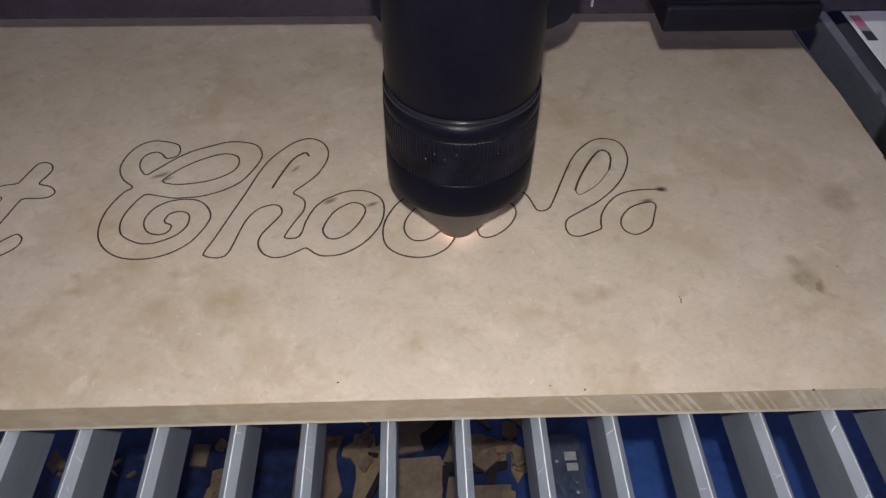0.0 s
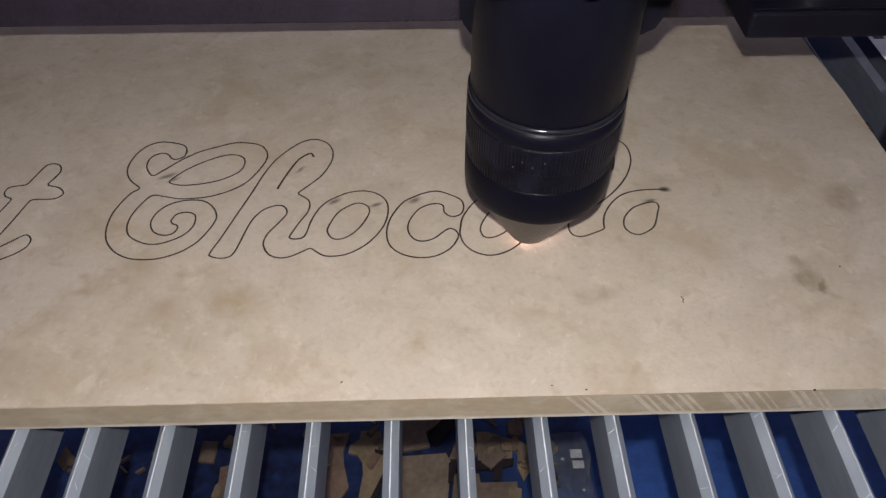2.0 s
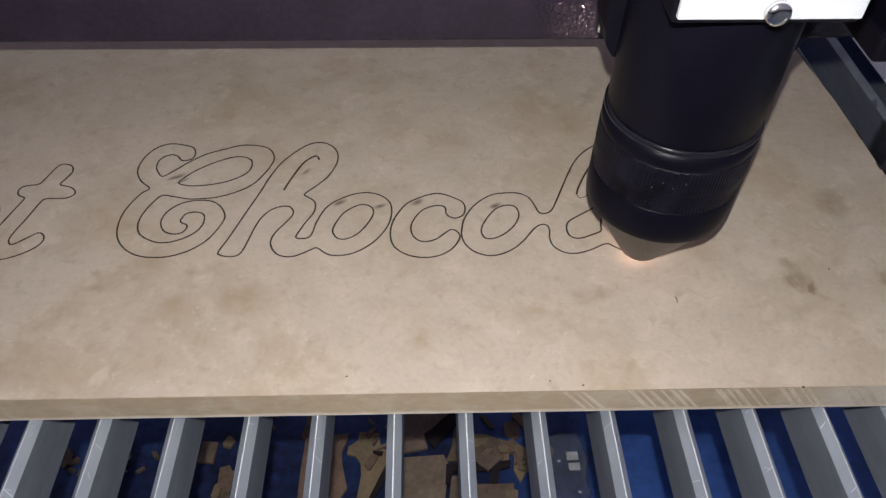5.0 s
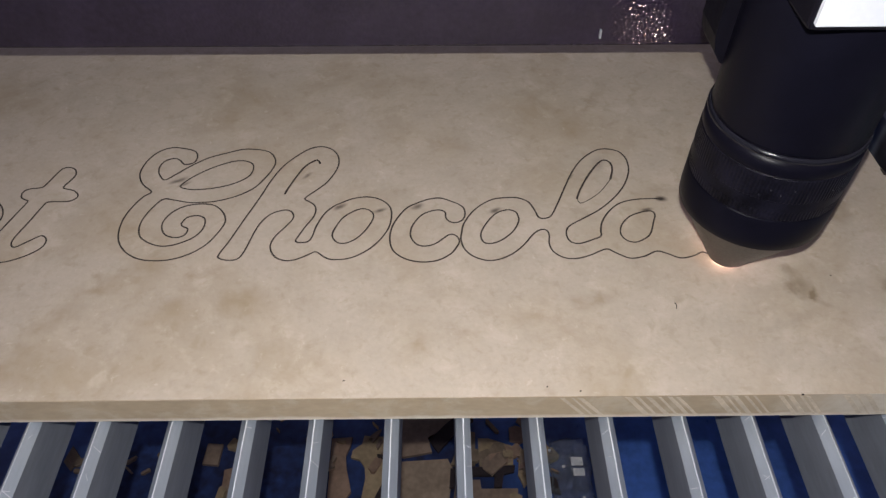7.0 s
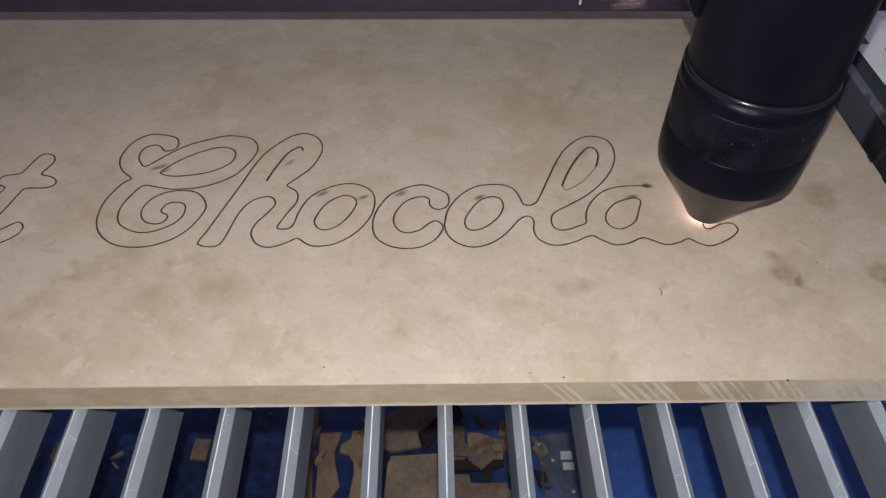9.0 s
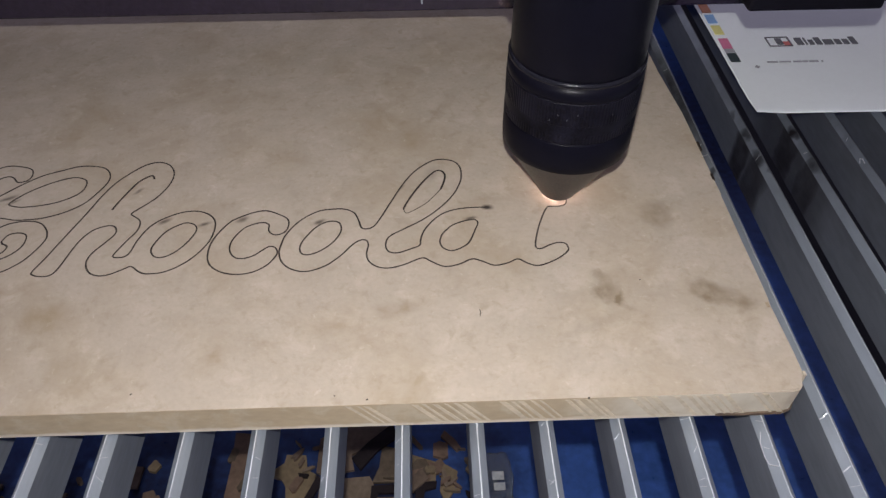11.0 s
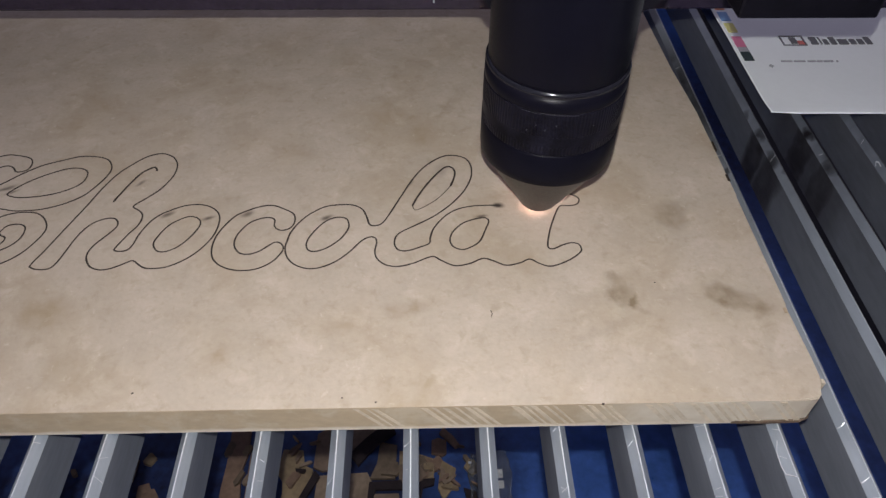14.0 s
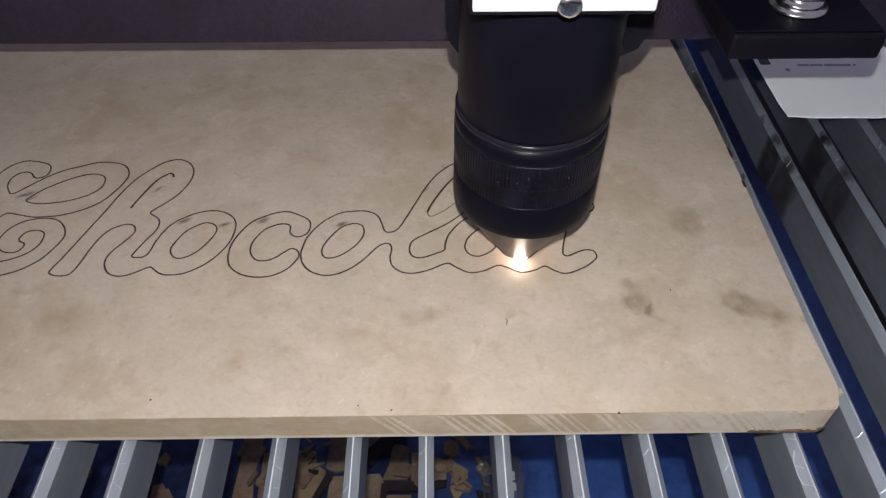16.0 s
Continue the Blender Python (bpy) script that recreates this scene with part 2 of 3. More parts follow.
CHROME = shade("chrome_screw", (0.75, 0.74, 0.72), 0.18, metal=1.0, vary=0.15, scale=500)
DARK_PIECE = shade("charred_stick_and_gap", (0.035, 0.024, 0.028), 0.8, vary=0.4, scale=80, bump=0.2)
SCRAP = shade("mdf_offcut", (0.42, 0.315, 0.24), 0.65, vary=0.25, scale=30, bump=0.1)


def vary_each(m, tints):
    """Gives each piece a tone of its own."""
    n, li = m.node_tree.nodes, m.node_tree.links
    p, info, ramp, mx = n["Principled BSDF"], n.new("ShaderNodeObjectInfo"), n.new("ShaderNodeValToRGB"), n.new("ShaderNodeMix")
    ramp.color_ramp.interpolation = "CONSTANT"
    for k, c in enumerate(tints):
        e = ramp.color_ramp.elements[k] if k < 2 else ramp.color_ramp.elements.new(k / len(tints))
        e.position, e.color = k / len(tints), (*c, 1)
    mx.data_type, mx.blend_type = "RGBA", "MULTIPLY"
    mx.inputs["Factor"].default_value = 1
    li.new(info.outputs["Random"], ramp.inputs[0])
    li.new(p.inputs["Base Color"].links[0].from_socket, mx.inputs[6])
    li.new(ramp.outputs[0], mx.inputs[7])
    li.new(mx.outputs[2], p.inputs["Base Color"])


vary_each(SCRAP, [(0.95, 0.95, 0.9), (0.75, 0.72, 0.7), (1.0, 1.0, 0.8), (0.85, 0.75, 0.7), (0.6, 0.6, 0.55)])
WALL = shade("dark_machine_wall", (0.03, 0.03, 0.04), 0.6, vary=0.3, scale=6)
INK = {k: shade("ink_" + k, c, 0.55, vary=0.06, scale=200) for k, c in dict(
    orange=(0.76, 0.33, 0.18), blue=(0.22, 0.40, 0.68), yellow=(0.78, 0.73, 0.26), pink=(0.70, 0.20, 0.33), grey=(0.38, 0.38, 0.40),
    green=(0.02, 0.04, 0.04), black=(0.13, 0.13, 0.14), red=(0.62, 0.16, 0.14)).items()}
CLEAR = bpy.data.materials.new("clear_plastic")
CLEAR.use_nodes = True
CLEAR.node_tree.nodes["Principled BSDF"].inputs["Transmission Weight"].default_value = 0.9
CLEAR.node_tree.nodes["Principled BSDF"].inputs["Roughness"].default_value = 0.08
CLEAR.node_tree.nodes["Principled BSDF"].inputs["Base Color"].default_value = (0.9, 0.95, 1, 1)
HOT = glow("hot_spark", (1.0, 0.62, 0.50), SPARK)
EMBER = glow("orange_flame_below", (1.0, 0.30, 0.15), 750.0)
FLAME = glow("white_flame", (1.0, 0.84, 0.72), 19.0)
GLINT_BEAD = glow("hidden_glint_bead", (1.0, 0.74, 0.74), 620.0)
BURST = glow("flaring_flame", (1.0, 0.86, 0.80), 13.0)
LED = glow("torch_led", (1.0, 0.985, 0.97), TORCH)


# ---- building helpers ----
def part(name, bm, material, parent=None, label=""):
    me = bpy.data.meshes.new(name)
    bm.to_mesh(me)
    bm.free()
    me.materials.append(material)
    ob = new(name, me)
    if parent:
        ob.parent = parent
    return tagged(ob, label) if label else ob


def thing(name, label, category, at=(0, 0, 0), group="", kind=""):
    ob = new(name)
    ob.location = at
    ob.empty_display_size = 0.01
    return tagged(ob, label, category, group, kind)


def box(x0, x1, y0, y1, z0, z1, bevel=0.0, seg=2):
    bm = bmesh.new()
    bmesh.ops.create_cube(bm, size=1)
    for v in bm.verts:
        v.co = ((x0 + x1) / 2 + v.co.x * (x1 - x0), (y0 + y1) / 2 + v.co.y * (y1 - y0), (z0 + z1) / 2 + v.co.z * (z1 - z0))
    if bevel:
        bmesh.ops.bevel(bm, geom=bm.edges[:], offset=bevel, segments=seg, affect="EDGES", profile=0.5)
    return bm


def lathe(profile, n=96, ribs=0, depth=0.0, rows=()):
    """A turned body from (radius, height) pairs; ribs cut into the given rows."""
    bm = bmesh.new()
    rings = []
    for i, (r, z) in enumerate(profile):
        ring = []
        for k in range(n):
            a = 2 * math.pi * k / n
            rr = r - (depth if ribs and i in rows and k % 2 else 0)
            ring.append(bm.verts.new((rr * math.cos(a), rr * math.sin(a), z)))
        rings.append(ring)
    for lo, hi in zip(rings, rings[1:]):
        for k in range(n):
            f = bm.faces.new((lo[k], lo[(k + 1) % n], hi[(k + 1) % n], hi[k]))
            f.smooth = not ribs
    bm.faces.new(rings[0][::-1])
    bm.faces.new(rings[-1])
    return bm


def smooth(points, step=0.8, closed=False):
    """A rounded line through points in millimetres, as evenly spaced points in metres."""
    p = [Vector((*q, 0)) for q in points]
    ends = ([p[-2]] if closed else [p[0] * 2 - p[1]]) + p + ([p[1]] if closed else [p[-1] * 2 - p[-2]])
    fine = []
    for a, b, c, d in zip(ends, ends[1:], ends[2:], ends[3:]):
        for k in range(8):
            t = k / 8
            fine.append(0.5 * (2 * b + (c - a) * t + (2 * a - 5 * b + 4 * c - d) * t ** 2 + (3 * b - a - 3 * c + d) * t ** 3))
    fine.append(p[-1])
    length = [0.0]
    for a, b in zip(fine, fine[1:]):
        length.append(length[-1] + (b - a).length)
    count = max(2, round(length[-1] / step))
    s = np.linspace(0, length[-1], count + 1)
    xs, ys = np.interp(s, length, [q.x for q in fine]), np.interp(s, length, [q.y for q in fine])
    return [(x / 1000, y / 1000) for x, y in zip(xs, ys)]


def groove(line, width=0.00027, z=0.00004, sides=6):
    """A thin charred kerf along a line, sunk by half into the board."""
    bm = bmesh.new()
    rings = []
    for i, (x, y) in enumerate(line):
        a, b = line[max(0, i - 1)], line[min(len(line) - 1, i + 1)]
        way = Vector((b[0] - a[0], b[1] - a[1])).normalized()
        w = width * (1 + 0.18 * noise.noise((x * 260, y * 260, 1.7)))
        rings.append([bm.verts.new((x - way.y * w * math.cos(t), y + way.x * w * math.cos(t), z + w * 0.6 * math.sin(t)))
                      for t in (2 * math.pi * k / sides for k in range(sides))])
    for lo, hi in zip(rings, rings[1:]):
        for k in range(sides):
            bm.faces.new((lo[k], lo[(k + 1) % sides], hi[(k + 1) % sides], hi[k]))
    bm.faces.new(rings[0])
    bm.faces.new(rings[-1][::-1])
    return bm


def plate(outline, z0, z1):
    """A flat piece of any outline, with thickness."""
    bm = bmesh.new()
    low, high = [bm.verts.new((x, y, z0)) for x, y in outline], [bm.verts.new((x, y, z1)) for x, y in outline]
    bm.faces.new(low[::-1])
    bm.faces.new(high)
    for k in range(len(outline)):
        j = (k + 1) % len(outline)
        bm.faces.new((low[k], low[j], high[j], high[k]))
    return bm


# ---- the machine's inside ----
TRAY_Z, SLAT_TOP, SLAT_LOW = -0.345, -0.0115, -0.031
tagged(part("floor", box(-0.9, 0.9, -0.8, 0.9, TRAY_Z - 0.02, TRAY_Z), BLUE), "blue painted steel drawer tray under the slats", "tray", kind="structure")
for nm, b in (("wall_north", (-0.94, 0.94, 0.9, 0.94)), ("wall_south", (-0.94, 0.94, -0.84, -0.8)), ("wall_east", (0.9, 0.94, -0.8, 0.9)), ("wall_west", (-0.94, -0.9, -0.8, 0.9))):
    tagged(part(nm, box(*b, TRAY_Z - 0.02, 0.12), WALL), "dark painted machine housing wall", "wall", kind="structure")

# Dark slab added so the right-hand slat gaps go black.
tagged(part("added_slab", box(0.435, 0.898, -0.79, 0.89, TRAY_Z + 0.0005, TRAY_Z + 0.020, 0.001), WALL), "dark slab added over the right side of the blue tray", "ledge", kind="structure")


def build_bed():
    bed = thing("cutting_bed", "cutting bed of parallel grey aluminium slats over a blue tray", "cutting bed")
    rnd = random.Random(4)
    w, ridge, drop = 0.0021, 0.00016, 0.0024
    bm = bmesh.new()
    ends = []
    for y in (-0.40, 0.62):
        ends.append([bm.verts.new((x, y, z)) for x, z in ((-w, SLAT_LOW), (w, SLAT_LOW), (w, SLAT_TOP - drop), (ridge, SLAT_TOP), (-ridge, SLAT_TOP), (-w, SLAT_TOP - drop))])
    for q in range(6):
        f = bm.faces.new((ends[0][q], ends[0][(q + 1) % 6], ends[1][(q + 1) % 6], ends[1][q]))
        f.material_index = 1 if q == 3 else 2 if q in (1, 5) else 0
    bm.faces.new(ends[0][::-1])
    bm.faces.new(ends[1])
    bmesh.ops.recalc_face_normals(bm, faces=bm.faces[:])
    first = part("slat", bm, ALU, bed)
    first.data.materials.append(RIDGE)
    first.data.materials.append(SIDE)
    # slats stand a little unevenly in their slots
    slack = dict(zip(range(-5, 10), (-0.0003, -0.0011, -0.0010, -0.0004, -0.0015, -0.0002, -0.0003, 0.0003, 0.0, 0.0008, 0.0004, 0.0006, 0.0005, 0.0006, -0.0002)))
    at = {k: 0.02035 * k + slack.get(k, rnd.uniform(-0.0004, 0.0004)) for k in range(-26, 31)}
    for k in range(-26, 31):
        ob = first if k == -26 else new("slat", first.data)
        ob.parent = bed
        ob.location = (at[k], 0, rnd.uniform(-0.0002, 0))
    for y in (-0.385, 0.605):
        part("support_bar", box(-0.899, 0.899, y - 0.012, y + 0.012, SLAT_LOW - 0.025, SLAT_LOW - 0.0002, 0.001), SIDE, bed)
    bm = bmesh.new()
    for k in range(-8, 19):
        side = -1 if k > 1 else 1
        for _ in range(5 if k > 4 else 3):
            y = rnd.uniform(-0.06, 0.0) if k < 9 or rnd.random() < 0.4 else rnd.uniform(-0.02, 0.2)
            u0, u1, lean, t = rnd.uniform(0.0, 0.35), rnd.uniform(0.55, 1.0), rnd.uniform(-0.0016, 0.0016), rnd.uniform(0.00004, 0.0001)
            quad = []
            for u, v in ((u0, y - t), (u1, y + lean - t), (u1, y + lean + t), (u0, y + t)):
                quad.append((at[k] + side * w * u, v, SLAT_TOP - drop * u))
            low = [bm.verts.new((x - side * 0.0003, v, z - 0.0003)) for x, v, z in quad]
            high = [bm.verts.new((x + side * 0.00012, v, z + 0.00008)) for x, v, z in quad]
            bm.faces.new(high)
            for q in range(4):
                bm.faces.new((low[q], low[(q + 1) % 4], high[(q + 1) % 4], high[q]))
    for k, run in ((8, ((-0.0012, -0.005), (-0.0020, -0.008), (-0.0021, -0.012), (-0.0018, -0.0145), (-0.0002, -0.016))), (9, ((-0.0003, -0.0003), (-0.0012, -0.0010), (-0.0020, -0.0010))),
                   (9, ((-0.0004, -0.0165), (-0.0014, -0.0170), (-0.0020, -0.0172))), (12, ((-0.0018, 0.112), (-0.0012, 0.114), (-0.0007, 0.113), (-0.0009, 0.1105)))):
        way = [(at[k] + u, y, SLAT_TOP - drop * abs(u) / w) for u, y in run]
        for (ax, ay, az), (bx, by, bz) in zip(way, way[1:]):
            t = 0.00011
            n = Vector((by - ay, ax - bx)).normalized() * t
            low = [bm.verts.new((x, y, z - 0.0003)) for x, y, z in ((ax + n.x, ay + n.y, az), (bx + n.x, by + n.y, bz), (bx - n.x, by - n.y, bz), (ax - n.x, ay - n.y, az))]
            high = [bm.verts.new(v.co + Vector((-0.00008, 0, 0.00042))) for v in low]
            bm.faces.new(high)
            for q in range(4):
                bm.faces.new((low[q], low[(q + 1) % 4], high[(q + 1) % 4], high[q]))
    bmesh.ops.recalc_face_normals(bm, faces=bm.faces[:])
    tagged(part("nicks", bm, NICK, bed, "bright nicks burnt into the slat tops"), kind="stuff")
    return bed


build_bed()


# ---- the board ----
X0, X1, Y1, THICK = -0.42, 0.1735, 0.34, 0.0114
board = thing("mdf_board", "pale brown fibreboard sheet with stains, being cut into script lettering", "board")


def build_board():
    outline = [(X0, 0.0), (0.158, -0.0001), (0.1688, 0.0001), (0.1712, 0.0006), (0.1724, 0.0020), (0.1727, 0.0048), (0.1740, 0.0062), (0.1738, 0.013), (0.1735, 0.0295),
               (0.1728, 0.0300), (0.1729, 0.0325), (0.1737, 0.0330), (0.1736, 0.080), (0.1732, 0.081), (0.1735, 0.084), (0.1728, 0.13), (0.1705, 0.16), (0.1690, 0.20), (0.166, Y1), (X0, Y1)]
    bm = plate(outline, -THICK, 0.0)
    sharp = [e for e in bm.edges if abs(e.verts[0].co.z - e.verts[1].co.z) < 1e-6]
    bmesh.ops.bevel(bm, geom=sharp, offset=0.0004, segments=2, affect="EDGES")
    bm.normal_update()
    me = bpy.data.meshes.new("panel")
    me.materials.append(MDF)
    me.materials.append(EDGE)
    for f in bm.faces:
        f.material_index = 0 if abs(f.normal.z) > 0.9 else 1
    bm.to_mesh(me)
    bm.free()
    panel = new("panel", me)
    panel.parent = board
    rnd = random.Random(9)
    deep = -0.0001
    for start, count in ((0.046, 3), (0.064, 6), (0.088, 5), (0.106, 4), (0.124, 3), (0.136, 6), (0.158, 2)):
        x = start
        for _ in range(count):
            deep -= 0.000008
            w, lean = rnd.uniform(0.0009, 0.0022), 0.0072
            hi, lo = -rnd.uniform(0.0004, 0.0008), -rnd.uniform(0.0102, 0.0109)
            bm = bmesh.new()
            q = [bm.verts.new(v) for v in ((x, deep, hi), (x + w, deep, hi - 0.0003), (x + lean + w, deep, lo), (x + lean, deep, lo + 0.0004))]
            r = [bm.verts.new((v.co.x, 0.0006, v.co.z)) for v in q]
            bm.faces.new(q)
            for i in range(4):
                bm.faces.new((q[i], r[i], r[(i + 1) % 4], q[(i + 1) % 4]))
            bmesh.ops.recalc_face_normals(bm, faces=bm.faces[:])
            part("saw_streak", bm, STREAK, board, "pale slanting saw mark")
            x += w + rnd.uniform(0.0008, 0.0018)
    for x, y, h in ((0.1737, 0.1085, 0.0026), (0.1735, 0.0905, 0.0018), (0.1726, 0.0305, 0.0010), (0.1742, 0.0057, 0.0008)):
        part("burnt_notch", box(x - 0.0006, x + 0.0004, y - h, y + h, -0.0085, 0.0002, 0.0002, 1), CHAR if h > 0.0015 else EDGE, board)
    part("chipped_corner", plate([(0.1500, -0.0003), (0.1585, -0.0005), (0.1690, -0.0004), (0.1718, 0.0006), (0.1733, 0.0026), (0.1741, 0.0056), (0.1660, 0.0040)], -0.0113, -0.0101), SCORCHED, board, "dark chipped lower corner")
    bm = bmesh.new()
    for x, y, a, h in ((0.0850, 0.0312, 1.9, 0.0008), (0.0849, 0.0300, 1.45, 0.0006), (0.0430, 0.0030, 0, 0.0002), (0.1125, -0.0001, 0, 0.0003), (-0.0130, 0.0055, 0.4, 0.0003), (0.1360, 0.0420, 0, 0.0002), (-0.12, 0.018, 0.7, 0.0004), (0.052, 0.0015, 0.5, 0.0003)):
        c, s = math.cos(a) * h, math.sin(a) * h
        n = Vector((-s, c)).normalized() * (0.00009 if h > 0.0005 else 0.00016)
        low = [bm.verts.new((x + i * c + j * n.x, y + i * s + j * n.y, -0.0003)) for i, j in ((-1, -1), (1, -1), (1, 1), (-1, 1))]
        high = [bm.verts.new((v.co.x, v.co.y, 0.00012)) for v in low]
        bm.faces.new(high)
        for q in range(4):
            bm.faces.new((low[q], low[(q + 1) % 4], high[(q + 1) % 4], high[q]))
    tagged(part("specks", bm, CHAR, board, "small dark specks and a curved scratch"), kind="stuff")


build_board()

# lines of the lettering on the board, in millimetres
LETTER_T = [(-132.9, 59.3), (-131.2, 64.1), (-129.3, 71.0), (-127.5, 77.3), (-127.5, 78.4), (-129.7, 79.5), (-130.8, 81.2), (-130.6, 83.3), (-129.0, 84.4), (-125.0, 85.2), (-124.0, 87.3), (-121.9, 93.8), (-120.6, 95.4), (-118.7, 95.6), (-116.5, 94.4), (-115.5, 91.6), (-116.3, 88.7), (-117.7, 85.2), (-116.2, 84.3), (-113.4, 83.4), (-111.3, 81.3), (-111.4, 79.4), (-113.7, 78.0), (-119.8, 77.8), (-121.2, 76.4), (-123.2, 68.5), (-125.3, 60.8), (-125.0, 57.7), (-123.5, 56.7), (-120.8, 58.7), (-117.6, 61.4), (-116.2, 61.7), (-114.5, 59.9), (-114.6, 56.9), (-117.2, 53.9), (-121.6, 51.3), (-125.6, 50.2), (-130.4, 50.9)]
LETTER_O = [(-143.3, 79.7), (-139.6, 79.1), (-136.4, 76.8), (-134.3, 74.0), (-133.2, 70.5), (-133.7, 66.5), (-135.2, 62.6)]
LETTER_C_OUTER = [(-74.2, 100.8), (-74.9, 103.1), (-76.5, 104.7), (-80.5, 106.0), (-84.8, 106.4), (-89.0, 104.2), (-91.9, 99.4), (-92.9, 93.9), (-92.2, 89.9), (-89.9, 86.0), (-86.2, 82.5), (-88.2, 80.3), (-90.3, 76.1), (-91.9, 70.9), (-92.2, 65.6), (-91.4, 60.9), (-89.6, 57.1), (-86.4, 53.6), (-82.1, 51.2), (-77.4, 50.4), (-72.1, 50.8), (-66.4, 53.2), (-61.9, 57.3), (-59.2, 62.4), (-57.9, 66.3), (-57.9, 68.9), (-59.2, 71.9), (-61.7, 74.7), (-64.9, 76.1), (-69.7, 76.1), (-74.1, 74.5), (-77.2, 71.3), (-78.5, 67.3), (-77.8, 63.9), (-75.9, 61.5), (-73.0, 60.5), (-70.6, 61.0), (-69.5, 62.7), (-69.6, 64.6), (-71.5, 65.6), (-72.2, 66.9)]
LETTER_C_INNER = [(-72.2, 66.9), (-71.1, 69.6), (-68.5, 70.6), (-65.9, 70.1), (-64.5, 68.2), (-64.6, 64.0), (-67.1, 60.2), (-71.9, 57.4), (-76.3, 56.7), (-80.3, 58.0), (-83.7, 60.3), (-85.2, 62.9), (-85.8, 66.0), (-85.4, 70.0), (-83.5, 75.2), (-81.0, 78.8), (-76.9, 78.2), (-71.8, 77.0), (-68.0, 77.0), (-62.3, 77.7), (-56.0, 80.2), (-50.8, 84.2), (-47.7, 89.5), (-45.9, 94.0), (-45.3, 97.7), (-46.4, 101.2), (-48.8, 103.8), (-53.2, 105.1), (-58.4, 105.2), (-64.3, 103.0), (-70.0, 100.5), (-75.2, 96.4), (-80.1, 91.3), (-83.1, 88.6), (-85.2, 90.7), (-86.5, 93.5), (-86.5, 96.9), (-84.9, 99.4), (-82.3, 100.3), (-80.2, 99.3), (-78.4, 97.1), (-76.4, 97.1), (-74.6, 98.3), (-74.2, 100.8)]
LETTER_C_LOOP = [(-76.9, 85.3), (-75.3, 88.0), (-72.1, 91.5), (-66.9, 95.4), (-61.3, 98.2), (-57.3, 98.8), (-54.0, 97.5), (-52.8, 95.0), (-53.2, 91.3), (-55.5, 88.4), (-60.0, 85.7), (-65.6, 84.1), (-71.4, 83.5), (-75.0, 84.1), (-76.9, 85.3)]
LETTER_H_LEFT = [(-57.1, 51.6), (-56.7, 53.6), (-54.8, 58.5), (-51.8, 67.8), (-48.0, 79.3), (-45.4, 88.0), (-42.4, 95.2), (-38.1, 101.1), (-33.8, 105.2), (-29.4, 106.5), (-25.4, 104.8), (-23.0, 101.3), (-22.3, 97.5), (-22.9, 93.2), (-25.4, 87.2), (-28.9, 82.8), (-32.4, 78.8), (-31.2, 77.4), (-29.1, 75.7), (-28.1, 73.5), (-28.4, 69.7), (-30.7, 65.0), (-33.0, 59.3), (-32.9, 58.3), (-31.7, 57.8), (-29.0, 58.3), (-27.8, 60.8), (-27.0, 65.4), (-24.8, 71.3), (-22.2, 74.6)]
LETTER_H_RIGHT = [(-22.2, 74.6), (-20.4, 75.9), (-15.8, 78.4), (-10.9, 79.2), (-6.6, 78.0), (-3.3, 74.9), (-2.2, 70.5), (-2.9, 64.4), (-5.6, 58.8), (-9.4, 54.3), (-14.6, 51.0), (-20.0, 50.3), (-22.8, 51.3), (-25.8, 53.7), (-27.5, 53.0), (-31.7, 50.6), (-35.2, 50.0), (-38.5, 51.4), (-40.5, 54.4), (-41.0, 57.4), (-39.9, 60.9), (-37.3, 65.0), (-35.3, 68.7), (-35.5, 71.1), (-37.0, 72.8), (-39.7, 72.8), (-43.2, 70.9), (-45.7, 67.2), (-47.2, 62.5), (-48.7, 55.5), (-50.0, 51.6), (-52.0, 50.4), (-55.1, 50.6), (-57.1, 51.6)]
LETTER_H_SLOT = [(-39.7, 80.9), (-38.9, 83.8), (-36.7, 90.0), (-34.3, 95.4), (-31.6, 98.2), (-30.0, 98.8), (-29.0, 96.9)]
FIRST_O_EYE = [(-21.3, 60.7), (-20.9, 63.8), (-18.7, 68.8), (-15.8, 71.7), (-12.5, 73.4), (-9.6, 72.5), (-8.3, 70.3), (-8.7, 67.4), (-10.9, 62.7), (-13.8, 59.1), (-17.0, 57.4), (-19.6, 57.9), (-21.3, 60.7)]
SMALL_C = [(2.9, 73.7), (1.0, 71.0), (-1.5, 65.7), (-2.4, 60.5), (-1.8, 55.7), (0.1, 52.5), (3.8, 50.0), (8.5, 49.0), (13.3, 49.7), (17.3, 52.3), (19.4, 55.3), (20.4, 58.0), (19.5, 60.3), (17.5, 61.1), (15.2, 59.3), (12.8, 57.1), (9.7, 55.9), (6.9, 56.4), (4.9, 58.9), (4.3, 62.0), (5.1, 65.6), (7.7, 69.9), (11.0, 72.0), (14.0, 72.5), (15.9, 71.4), (16.1, 68.7), (17.6, 66.8), (19.7, 66.5), (21.8, 67.9), (22.6, 70.8), (21.8, 74.1), (18.3, 76.6), (14.1, 78.4), (9.6, 77.6), (4.8, 75.1), (2.9, 73.7)]
SECOND_O_EYE = [(27.5, 59.7), (28.0, 62.8), (30.3, 67.2), (33.1, 70.7), (36.5, 72.3), (39.4, 71.7), (40.5, 69.3), (40.3, 66.3), (38.2, 62.2), (34.6, 58.6), (31.2, 56.9), (28.6, 57.2), (27.5, 59.7)]
